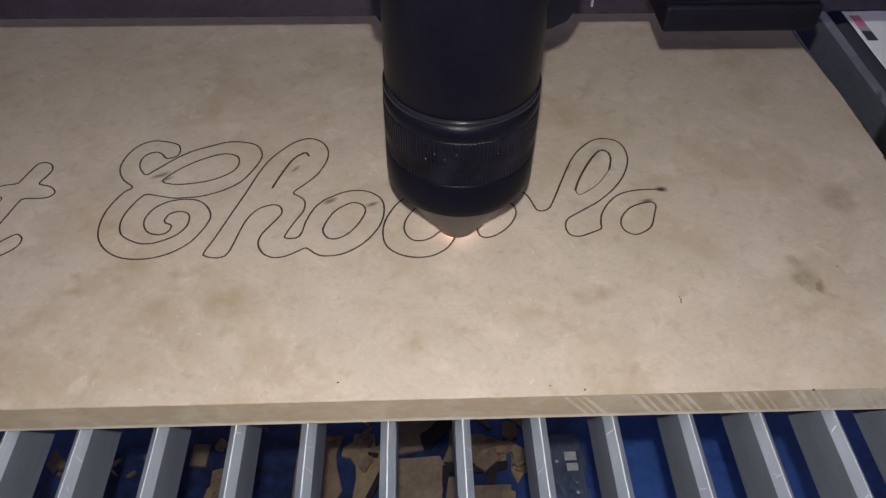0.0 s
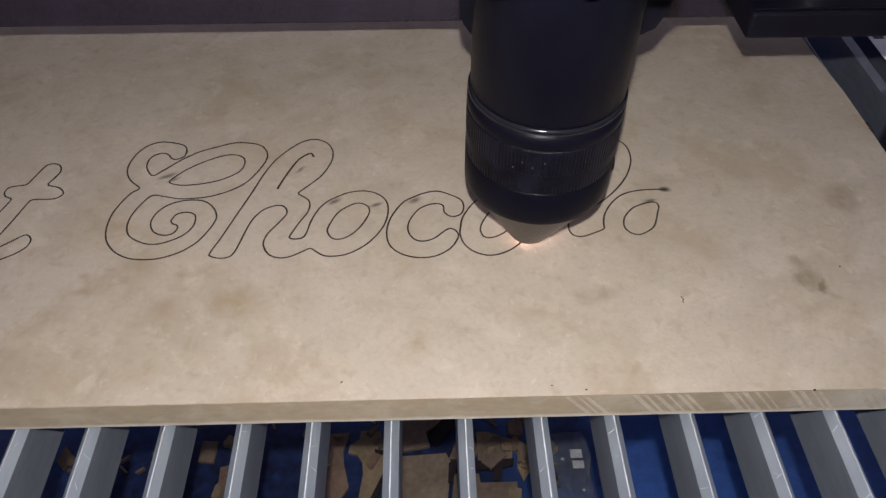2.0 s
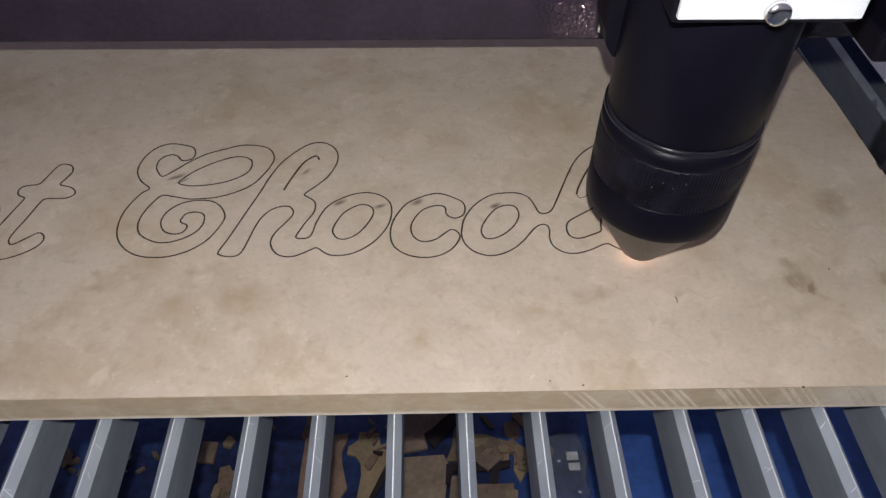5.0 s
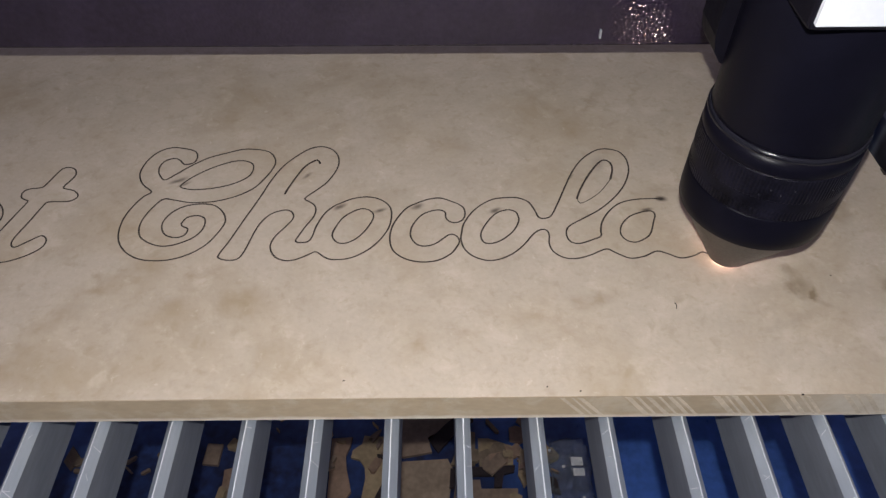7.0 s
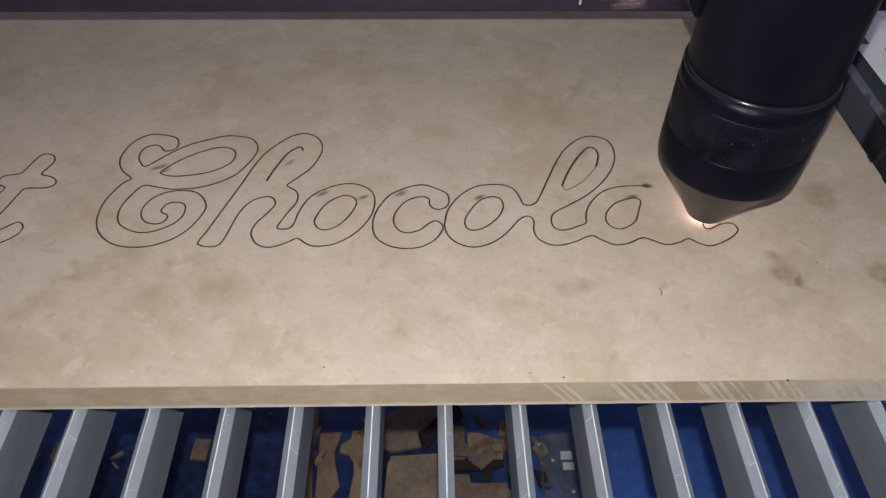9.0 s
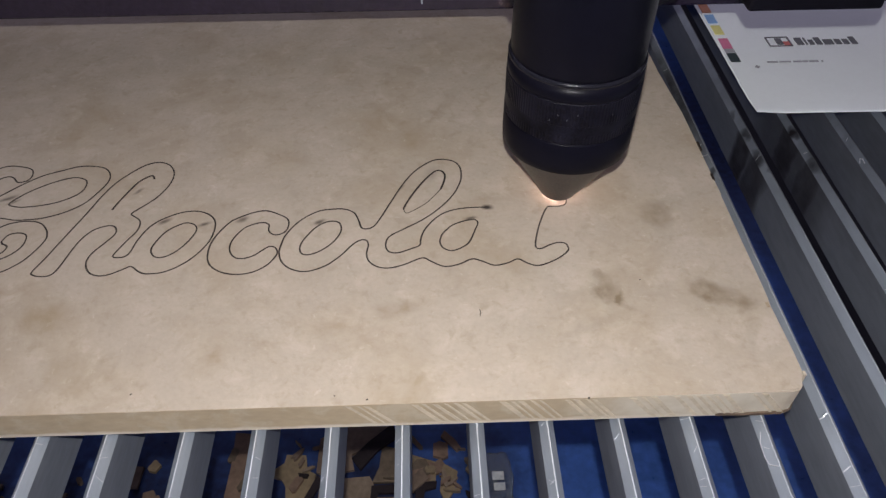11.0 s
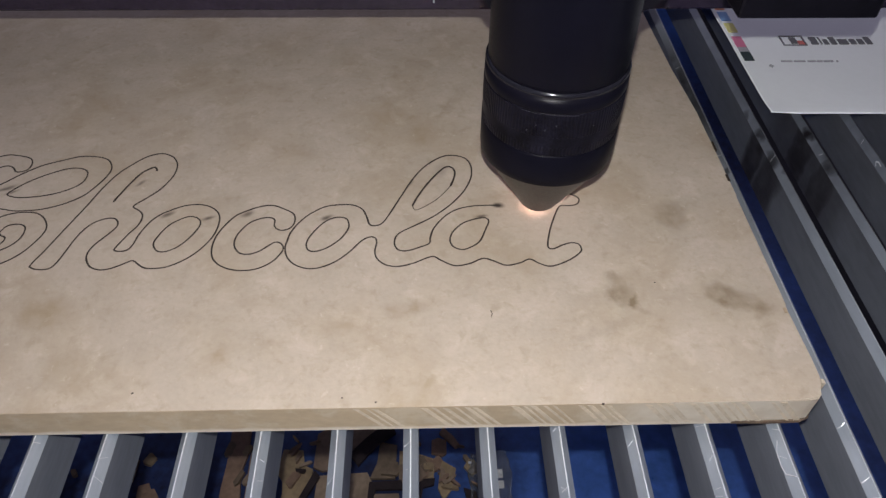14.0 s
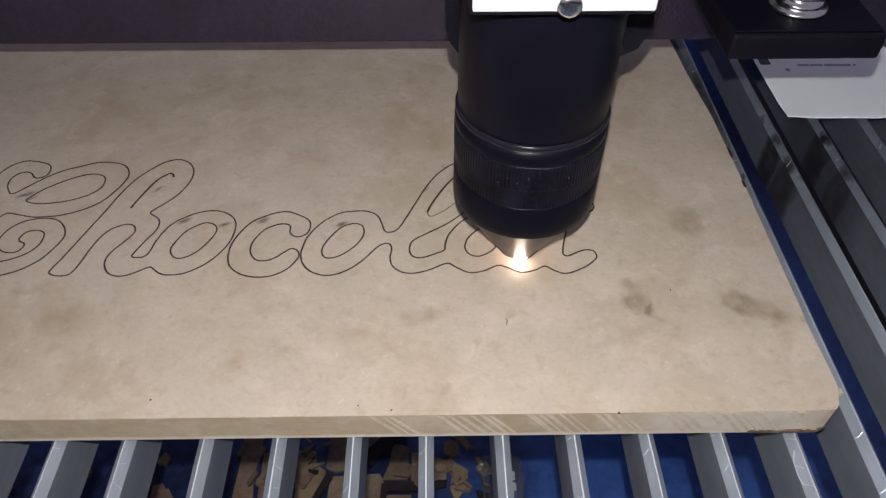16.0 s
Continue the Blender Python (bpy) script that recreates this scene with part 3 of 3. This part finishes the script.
LETTER_L_EYE = [(61.5, 77.6), (63.0, 81.6), (66.4, 88.3), (70.1, 94.1), (73.1, 97.5), (75.2, 97.5), (76.4, 95.3), (76.1, 91.9), (74.7, 87.4), (70.1, 81.0), (65.5, 77.0), (62.4, 75.4), (61.5, 77.6)]
LETTER_A_EYE = [(74.0, 63.1), (75.1, 65.5), (78.2, 68.9), (82.4, 70.8), (85.8, 71.3), (86.8, 69.6), (85.7, 66.4), (83.7, 61.2), (81.5, 58.7), (77.8, 56.9), (74.9, 58.0), (73.7, 60.5), (74.0, 63.1)]
TOP_LINE = [(90.0, 77.3), (86.7, 77.4), (80.7, 76.9), (75.5, 75.0), (71.6, 71.4), (68.5, 66.6), (67.3, 62.4), (67.0, 59.8), (64.2, 58.3), (59.9, 56.6), (57.0, 57.1), (55.8, 59.4), (56.0, 62.5), (57.5, 64.8), (61.8, 67.7), (68.2, 72.0), (74.0, 77.5), (78.7, 83.8), (81.4, 89.7), (82.4, 94.3), (82.1, 99.3), (80.0, 102.8), (75.4, 104.2), (71.1, 102.9), (65.7, 97.9), (61.6, 91.4), (57.6, 82.5), (54.0, 74.1), (51.6, 69.4), (49.1, 68.1), (47.3, 68.9), (46.3, 72.2), (44.6, 76.1), (41.4, 78.1), (37.9, 78.4), (32.4, 77.6), (27.6, 74.3), (24.3, 70.3), (21.9, 65.5), (21.2, 61.8)]
LINE_O_L = [(21.2, 61.8), (20.9, 58.8), (21.9, 54.7), (24.7, 51.3), (29.0, 49.5), (33.1, 50.0), (37.5, 52.4), (41.4, 56.3), (45.0, 61.1), (47.5, 62.9), (49.3, 62.6), (50.0, 60.5), (49.6, 56.5), (50.6, 53.0), (53.6, 50.5), (57.5, 50.0), (62.2, 51.4), (67.7, 54.0), (70.6, 52.3), (74.7, 50.0), (79.3, 50.7), (83.8, 52.9), (86.9, 51.9), (90.9, 49.9)]
LINE_A_TAIL = [(95.3, 50.8), (98.6, 52.4), (101.3, 50.6), (104.2, 49.3), (107.3, 49.9), (111.7, 52.2), (114.8, 54.8), (115.7, 56.5), (115.1, 58.7), (112.8, 59.3), (109.9, 58.4), (106.9, 56.8), (105.3, 57.1), (105.2, 59.3), (106.8, 65.7), (108.9, 71.5), (110.5, 75.2), (111.9, 76.9), (114.8, 76.8), (117.4, 77.5), (118.5, 79.5), (118.0, 81.2)]
LINE_T = [(115.7, 82.7), (113.8, 83.6), (113.7, 85.4), (115.1, 88.9), (115.8, 91.9), (114.9, 94.6), (112.7, 95.9), (110.8, 95.6), (109.5, 94.1), (107.4, 87.5), (106.4, 85.5), (102.3, 84.6), (100.8, 83.5), (100.6, 81.5), (101.7, 79.8), (103.8, 78.6), (101.8, 67.7), (97.9, 60.6), (94.3, 56.4), (91.4, 55.3), (90.3, 57.2), (90.2, 61.2)]

for line in (LETTER_T, LETTER_O, LETTER_C_OUTER, LETTER_C_INNER, LETTER_H_LEFT, LETTER_H_RIGHT, SMALL_C, TOP_LINE):
    part("cut_line", groove(smooth(line)), CHAR, board)
for line in (LETTER_C_LOOP, FIRST_O_EYE, SECOND_O_EYE, LETTER_A_EYE):
    part("cut_line", groove(smooth(line, closed=True)), CHAR, board)
part("cut_line", groove(smooth(LETTER_H_SLOT), 0.00036), CHAR, board, "wider charred slot")
part("cut_line", groove(smooth(LETTER_L_EYE[:9]), 0.00034), CHAR, board, "wider charred slot")
part("cut_line", groove(smooth(LETTER_L_EYE[8:]), 0.00014), CHAR, board)

# the line that the beam cuts during the clip, and its speed
BEAM_LINE = smooth(LINE_O_L + LINE_A_TAIL + LINE_T, 0.4)
STEP = sum(math.dist(a, b) for a, b in zip(BEAM_LINE, BEAM_LINE[1:])) / (len(BEAM_LINE) - 1)
# seconds, and millimetres of line cut by then
CUT = [(0, 1.4), (1, 17.3), (2, 32.5), (3, 49), (3.5, 57), (4, 65), (4.7, 77), (6.8, 109), (7.5, 119.5), (8, 127), (8.5, 135.5), (9, 144), (9.5, 150.5),
       (9.9, 156.5), (10.2, 160.5), (12.3, 192.5), (13, 202.5), (14, 216.5), (14.5, 224.5), (15, 232.5), (15.5, 241), (16, 247.6)]


def beam_point(t):
    s = min(float(np.interp(t, [a for a, b in CUT], [b for a, b in CUT])) / 1000 / STEP, len(BEAM_LINE) - 1.001)
    i, u = int(s), s - int(s)
    (ax, ay), (bx, by) = BEAM_LINE[i], BEAM_LINE[i + 1]
    return ax + (bx - ax) * u, ay + (by - ay) * u


fresh = []
PIECE = 6
for i in range(0, len(BEAM_LINE) - 1, PIECE):
    done = float(np.interp((i + PIECE * 0.5) * STEP * 1000, [b for a, b in CUT], [a for a, b in CUT], left=-1, right=99))
    fresh.append((done, part("fresh_cut", groove(BEAM_LINE[i:i + PIECE + 1]), CHAR, board)))


# ---- the laser head ----
def build_head():
    head = thing("laser_head", "black cylindrical laser cutting head with a conical nozzle and white label", "laser head", (*beam_point(0), 0))
    part("nozzle_cone", lathe([(0.0022, 0.0019), (0.0046, 0.0019), (0.0056, 0.0023), (0.0063, 0.0031), (0.0192, 0.0252), (0.0200, 0.0262)]), CONE, head, "dark metal nozzle cone")
    part("lower_ring", lathe([(0.0199, 0.0258), (0.0204, 0.0264), (0.0206, 0.0290), (0.0206, 0.0372), (0.0203, 0.0376)]), BLACK, head)
    ring = part("knurled_ring", lathe([(0.0202, 0.0376), (0.0206, 0.0379), (0.0206, 0.0405), (0.02052, 0.0407), (0.02052, 0.0440), (0.0206, 0.0442), (0.0206, 0.0515), (0.0203, 0.0518)], 260, 1, 0.00012, (1, 2, 5, 6)), KNURL, head, "black worn knurled focus ring")
    bm = bmesh.new()
    rnd = random.Random(6)
    for turn, z in ((-112, 0.0478), (-104, 0.0466), (-95, 0.0484), (-118, 0.0455), (-66, 0.0474)):
        chip = box(-0.00025, 0.0003, -0.0001, 0.0001, -0.00012, 0.00012)
        chip.transform(pose(0, 0, z) @ pose(0, 0, 0, 0, 0, turn + rnd.uniform(-1, 1)) @ pose(0.02062, 0, 0, rnd.uniform(0, 80)))
        me = bpy.data.meshes.new("chip")
        chip.to_mesh(me)
        bm.from_mesh(me)
        bpy.data.meshes.remove(me)
        chip.free()
    part("wear_marks", bm, WORN, ring, "small bare scuffs on the knurling")
    part("collar", lathe([(0.0203, 0.0518), (0.0205, 0.0522), (0.0205, 0.0569)]), BLACK, head)
    part("collar_lip", lathe([(0.0205, 0.0569), (0.0205, 0.0573), (0.02025, 0.0579), (0.0198, 0.0583)]), LIP, head, "polished black bevelled lip")
    part("barrel", lathe([(0.0196, 0.0582), (0.0198, 0.0588), (0.0199, 0.0900), (0.0199, 0.1400)]), BLACK, head)
    block = part("mount_block", box(-0.0188, 0.0188, -0.0250, 0.0100, 0.0955, 0.150, 0.001), MATTE, head)
    part("label_plate", box(-0.0182, 0.0182, -0.0264, -0.0248, 0.0972, 0.125, 0.0003, 1), WHITE, block, "white label plate with rounded edges")
    part("screw", lathe([(0.0026, 0.0), (0.0026, 0.0010), (0.0022, 0.0016), (0.0011, 0.0018)], 24), CHROME, block, "chrome button screw").matrix_local = pose(0.0008, -0.0264, 0.0990, 90)
    out = [(-0.0228, 0.120), (-0.0228, 0.0760), (-0.0218, 0.0715), (-0.0198, 0.0685), (-0.0160, 0.0670), (0.0175, 0.0662), (0.0225, 0.0670), (0.0265, 0.0692), (0.0290, 0.0742), (0.0295, 0.120)]
    bp = part("clamp_plate", plate(out, 0.0, 0.012), MATTE, head)
    bp.matrix_local = pose(0, 0.018, 0, 90)
    part("rear_arm", box(-0.018, 0.095, 0.046, 0.067, 0.078, 0.120, 0.002), MATTE, head)
    part("arm_bridge", box(-0.016, 0.016, 0.0185, 0.046, 0.080, 0.115, 0.001), MATTE, head)
    bracket = part("side_bracket", box(0.0546, 0.0965, 0.0145, 0.066, 0.0603, 0.0679, 0.0009), MATTE, head, "black bracket with a chrome adjusting screw")
    part("bracket_ledge", box(0.0551, 0.0955, 0.0157, 0.066, 0.0679, 0.0686, 0.0003, 1), BLACK, bracket)
    part("bracket_body", box(0.0556, 0.0950, 0.0440, 0.066, 0.0686, 0.110, 0.001), MATTE, bracket)
    part("adjusting_screw", lathe([(0.0079, 0.0), (0.0082, 0.0006), (0.0076, 0.0012), (0.0063, 0.0013), (0.0067, 0.0022), (0.0061, 0.0030), (0.0050, 0.0031), (0.0053, 0.0042), (0.0048, 0.0050), (0.0036, 0.0052), (0.0038, 0.016), (0.0034, 0.017)], 48), CHROME, bracket, "chrome stepped screw").location = (0.0764, 0.0290, 0.0686)
    part("spark", lathe([(0.0005, 0.0004), (0.0012, 0.0006), (0.0016, 0.0010), (0.0012, 0.0014), (0.0005, 0.0016)], 24), HOT, head, "glowing spark where the beam burns the board").location = (-0.0008, 0.0002, 0)
    # Unseen glowing bead added behind the nozzle to put glints on the beam.
    part("hidden_glint_bead", lathe([(0.0001, 0.0002), (0.0005, 0.0005), (0.0006, 0.0011), (0.0003, 0.0018), (0.0001, 0.0021)], 16), GLINT_BEAD, head).location = (0.0022, 0.0066, 0)
    flare = part("flame", lathe([(0.0003, -0.0015), (0.0012, -0.0012), (0.0019, -0.0005), (0.0020, 0.0004), (0.0014, 0.0012), (0.0004, 0.0017)], 20), FLAME, head, "short white flame")
    bm = lathe([(0.0004, -0.0046), (0.0024, -0.0040), (0.0042, -0.0022), (0.0048, 0.0002), (0.0042, 0.0026), (0.0030, 0.0042), (0.0014, 0.0053), (0.0002, 0.0058)], 40)
    for v in bm.verts:
        v.co *= 1.12 + 0.10 * noise.noise(v.co * 420) + 0.07 * noise.noise(v.co * 1100)
    burst = part("flare_up", bm, BURST, head, "large white flame flaring up")
    bm = lathe([(0.0003, -0.0480), (0.0012, -0.0420), (0.0019, -0.0300), (0.0022, -0.0180), (0.0012, -0.0135)], 20)
    for v in bm.verts:
        v.co *= Vector((1 + 0.3 * noise.noise(v.co * 200), 1 + 0.3 * noise.noise(v.co * 260), 1))
    below = part("flame_below", bm, EMBER, head, "orange flame blown out under the board")
    return head, flare, burst, below


head, flare, burst, below = build_head()


def build_beam():
    beam = thing("gantry_beam", "dark glossy gantry beam carrying the laser head", "gantry beam", (0, beam_point(0)[1] + 0.070, 0))
    part("beam_body", box(-0.899, 0.899, 0.0, 0.05, 0.0338, 0.095, 0.001), BEAM, beam)
    part("rail", box(-0.85, 0.85, -0.003, 0.0, 0.0560, 0.072, 0.001), MATTE, beam)
    part("clip", box(0.0695, 0.0701, -0.0012, 0.0008, 0.0375, 0.0405), ALU, beam)
    return beam


beam = build_beam()


# ---- the printed sheet ----
def build_paper():
    x0, x1, y0, y1, z = 0.2105, 0.4205, 0.1425, 0.440, SLAT_TOP + 0.0004
    sheet = thing("paper_sheet", "white printed paper sheet with colour test squares lying on the slats", "paper", (x0, y0, z))
    bm = bmesh.new()
    nx, ny = 24, 24
    def lift(x, y):
        return 0.0010 * math.exp(-((x / 0.008) ** 2 + (y / 0.006) ** 2)) + 0.00025 * noise.noise((x * 25, y * 25, 0)) + 0.0003
    grid = [[[bm.verts.new((u, v, lift(u, v) + h)) for v in [(y1 - y0) * (j / ny) ** 1.6 for j in range(ny + 1)]] for u in [(x1 - x0) * (i / nx) ** 1.6 for i in range(nx + 1)]] for h in (0, 0.00015)]
    for i in range(nx):
        for j in range(ny):
            a, b = grid
            bm.faces.new((b[i][j], b[i + 1][j], b[i + 1][j + 1], b[i][j + 1]))
            bm.faces.new((a[i][j + 1], a[i + 1][j + 1], a[i + 1][j], a[i][j]))
    for i in range(nx):
        bm.faces.new((grid[0][i][0], grid[0][i + 1][0], grid[1][i + 1][0], grid[1][i][0]))
        bm.faces.new((grid[0][0][i + 1], grid[0][0][i], grid[1][0][i], grid[1][0][i + 1]))
    for f in bm.faces:
        f.smooth = True
    part("sheet", bm, PAPER, sheet)
    def ink(name, ax, bx, ay, by, colour, label=""):
        part(name, box(ax - x0, bx - x0, ay - y0, by - y0, 0.0004, 0.00085), INK[colour], sheet, label)
    for colour, a, b in (("green", 0.1832, 0.1905), ("grey", 0.1908, 0.1945), ("pink", 0.1948, 0.2040), ("yellow", 0.2080, 0.2165), ("blue", 0.2190, 0.2275), ("orange", 0.2300, 0.2385)):
        ink("colour_square", 0.2125, 0.2170, a, b, colour, colour.replace("green", "dark green") + " printed square")
    for a in ((0.2352, 0.2358, 0.1960, 0.2045), (0.2458, 0.2464, 0.1960, 0.2045), (0.2352, 0.2464, 0.1960, 0.1965), (0.2352, 0.2464, 0.2040, 0.2045)):
        ink("logo_line", *a, "black")
    ink("logo_shape", 0.2395, 0.2425, 0.1975, 0.2030, "black")
    ink("logo_shape", 0.2428, 0.2455, 0.1968, 0.2000, "red")
    x = 0.2490
    for w, h in ((0.0042, 0.0062), (0.0016, 0.0062), (0.0031, 0.0042), (0.0036, 0.0062), (0.0054, 0.0042), (0.0036, 0.0042), (0.0036, 0.0042), (0.0036, 0.0062)):
        ink("printed_bar", x, x + w - 0.0010, 0.1970, 0.1970 + h, "black")
        x += w + 0.0002
    for a, b in ((0.2290, 0.2340), (0.2348, 0.2400), (0.2412, 0.2450), (0.2455, 0.2480), (0.2486, 0.2530), (0.2545, 0.2552)):
        ink("printed_bar", a, b, 0.1818, 0.1828, "grey")
    ink("register_mark", 0.2222, 0.2242, 0.1782, 0.1790, "grey")
    ink("register_mark", 0.2229, 0.2235, 0.1774, 0.1798, "grey")
    return sheet


build_paper()


# ---- offcuts on the tray ----
def build_scraps():
    # outlines on the tray, in millimetres
    shapes = [
        [(-88, 190), (-73, 188), (-72, 166), (-75, 152), (-71, 112), (-88, 112), (-88, 138), (-87, 157), (-87, 171)],
        [(-70, 167), (-54, 168), (-55, 161), (-58, 153), (-57, 143), (-54, 132), (-52, 124), (-60, 112), (-69, 105)],
        [(-45, 169), (-30, 168), (-28, 156), (-21, 152), (-22, 143), (-29, 128), (-39, 105), (-45, 112), (-42, 134), (-43, 143), (-47, 149), (-54, 151), (-53, 157), (-46, 162)],
        [(-20, 182), (-2, 193), (33, 191), (24, 179), (5, 167), (8, 155), (-14, 151), (-21, 154)],
        [(-17, 147), (20, 149), (24, 141), (22, 126), (18, 96), (-20, 96)],
        [(29, 174), (42, 171), (41, 144), (22, 144), (27, 156)],
        [(44, 166), (52, 166), (71, 159), (70, 144), (44, 143)],
        [(76, 158), (87, 151), (84, 136), (77, 126), (73, 136)],
        [(26, 132), (44, 132), (45, 125), (72, 125), (71, 96), (21, 97)],
        [(-149, 142), (-142, 144), (-136, 133), (-140, 118), (-148, 120)],
        [(-166, 164), (-154, 163), (-155, 146), (-167, 147)],
        [(-270, 163), (-262, 154), (-266, 143), (-273, 150)],
        [(78, 186), (86, 178), (91, 170), (87, 168), (81, 175), (75, 181)],
    ]
    # Dark shapes: charred sticks, and shadow gaps between offcuts built as pieces.
    dark = [
        [(37, 192), (41, 180), (27, 170), (13, 153), (6, 163), (18, 176)],
        [(-19, 150), (-15, 145), (-32, 113), (-38, 109)],
        [(22, 140), (71, 142), (70, 137), (62, 135), (60, 125), (54, 125), (55, 134), (27, 134), (24, 125), (21, 125)],
        [(-34, 152), (-26, 151), (-27, 148.5), (-33, 149)],
        [(92, 134), (101, 131), (103, 119), (95, 121)],
    ]
    for i, out in enumerate(shapes + dark):
        cx, cy = sum(p[0] for p in out) / len(out), sum(p[1] for p in out) / len(out)
        burnt = i >= len(shapes)
        bm = plate([((x - cx) / 1000, (y - cy) / 1000) for x, y in out], 0, 0.003)
        bmesh.ops.recalc_face_normals(bm, faces=bm.faces[:])
        bmesh.ops.triangulate(bm, faces=bm.faces[:])
        ob = part("wood_offcut", bm, DARK_PIECE if burnt else SCRAP)
        ob.location = (cx / 1000, cy / 1000, TRAY_Z + (0.0036 if burnt else 0.0003) + 0.0002 * (i % 3))
        tagged(ob, "dark piece among the brown offcuts, charred wood and shadow gaps" if burnt else "brown fibreboard offcut lying on the blue tray", "offcut", "offcuts on the tray")
    rnd = random.Random(23)
    # small chips and sticks: middle and spread of each heap, count, longest
    for cx, cy, sx, sy, count, long in ((0.055, 0.153, 0.020, 0.016, 10, 0.020), (0.079, 0.142, 0.012, 0.022, 9, 0.016), (-0.035, 0.160, 0.016, 0.012, 7, 0.014), (-0.078, 0.150, 0.012, 0.030, 6, 0.016),
                                        (-0.150, 0.135, 0.018, 0.030, 9, 0.014), (-0.262, 0.150, 0.016, 0.018, 5, 0.013), (0.098, 0.152, 0.010, 0.025, 4, 0.014), (-0.108, 0.175, 0.012, 0.015, 3, 0.008), (-0.215, 0.140, 0.02, 0.02, 4, 0.012)):
        for _ in range(count):
            a, length = rnd.uniform(0, 6.28), rnd.uniform(0.4, 1) * long
            width = length * rnd.choice((0.22, 0.3, 0.5, 0.8))
            out = []
            for k in range(6):
                b = 2 * math.pi * (k + rnd.uniform(-0.25, 0.25)) / 6
                u, v = length / 2 * math.copysign(abs(math.cos(b)) ** 0.5, math.cos(b)), width / 2 * math.copysign(abs(math.sin(b)) ** 0.5, math.sin(b))
                out.append((u, v))
            bm = plate(out, 0, 0.003)
            bmesh.ops.recalc_face_normals(bm, faces=bm.faces[:])
            chip = part("wood_chip", bm, SCRAP)
            chip.matrix_local = pose(cx + rnd.gauss(0, sx * 0.6), cy + rnd.gauss(0, sy * 0.6), TRAY_Z + rnd.choice((0.0006, 0.0036, 0.0046)), rnd.uniform(-6, 6), rnd.uniform(-6, 6), math.degrees(a))
            tagged(chip, "small yellowish brown fibreboard chip on the blue tray", "chip", "chips on the tray")
    bm = bmesh.new()
    bmesh.ops.create_grid(bm, x_segments=28, y_segments=44, size=0.5)
    for v in bm.verts:
        v.co.x *= 0.030 + 0.006 * noise.noise((v.co.y * 3, 1, 0))
        v.co.y *= 0.058 + 0.006 * noise.noise((v.co.x * 200, 4, 0))
        v.co.z = 0.007 + 0.006 * noise.noise((v.co.x * 110, v.co.y * 90, 2)) + 0.004 * noise.noise((v.co.x * 300, v.co.y * 260, 5))
    bmesh.ops.solidify(bm, geom=bm.faces[:], thickness=0.0004)
    for f in bm.faces:
        f.smooth = True
    film_piece = part("plastic_film", bm, CLEAR)
    # Torch glints on the film, built as small pale patches.
    for u, v, w, d in ((0.0045, 0.0080, 0.0044, 0.0034), (0.0050, -0.0005, 0.0042, 0.0030), (-0.0060, 0.0040, 0.0012, 0.0010), (-0.0150, 0.0170, 0.0011, 0.0010), (0.0060, -0.020, 0.0010, 0.0010)):
        tab = box(u - w, u + w, v - d, v + d, 0.0128, 0.0133, 0.0002, 1)
        part("glint_patch", tab, GLINT, film_piece, "small pale patch standing in for a glint")
    film_piece.location = (0.1120, 0.1330, TRAY_Z + 0.001)
    tagged(film_piece, "crumpled clear plastic film lying on the blue tray", "plastic film")


build_scraps()


# ---- the torch beside the lens ----
def torch_pose(m):
    return m @ pose(0.0, 0.0130, 0.006)


torch = thing("torch", "small white light held above the lens", "torch")
part("housing", lathe([(0.0010, 0.0003), (0.0045, 0.0003), (0.0050, 0.0015), (0.0050, 0.010)], 24), BLACK, torch)
part("lamp", lathe([(0.0003, -0.0016), (0.0008, -0.0014), (0.0013, -0.0009), (0.0016, -0.0002), (0.0016, 0.0004)], 24), LED, torch, "white glowing lamp face")


# ---- what moves ----
def motions():
    times = [k * 0.2 for k in range(81)]
    walk(head, [(t, pose(*beam_point(t), 0)) for t in times])
    walk(beam, [(t, pose(0, beam_point(t)[1] + 0.070, 0)) for t in times])
    up, out = pose(0, 0, 0.0135), pose(0.0004, -0.0060, 0.0024)
    walk(flare, [(0, up), (8.8, up), (9.1, out), (9.9, out), (10.1, up), (15.7, up), (15.95, out), (16, out)])
    hid = pose(0, 0, 0.105)
    walk(burst, [(0, hid), (9.26, hid), (9.4, pose(0, -0.0040, 0.0030)), (9.5, pose(0, -0.0044, 0.0042)), (9.6, pose(0, -0.0044, 0.0044)), (9.72, pose(0, -0.0036, 0.0030)), (9.85, hid), (16, hid)])
    aside, hid = pose(-0.0065, 0, 0), pose(0, 0, 0.150)
    walk(below, [(0, hid), (14.74, hid), (14.78, aside), (15.05, aside), (15.1, hid), (16, hid)])
    for done, ob in fresh:
        low, high = pose(0, 0, -0.002), pose(0, 0, 0)
        if done <= 0.1:
            continue
        if done >= 15.9:
            walk(ob, [(0, low), (16, low)])
        else:
            walk(ob, [(0, low), (max(0.02, done - 0.07), low), (min(15.95, done + 0.07), high), (16, high)])
    walk(torch, [(t, torch_pose(look(eye, target, roll))) for t, eye, target, roll in PATH])


motions()
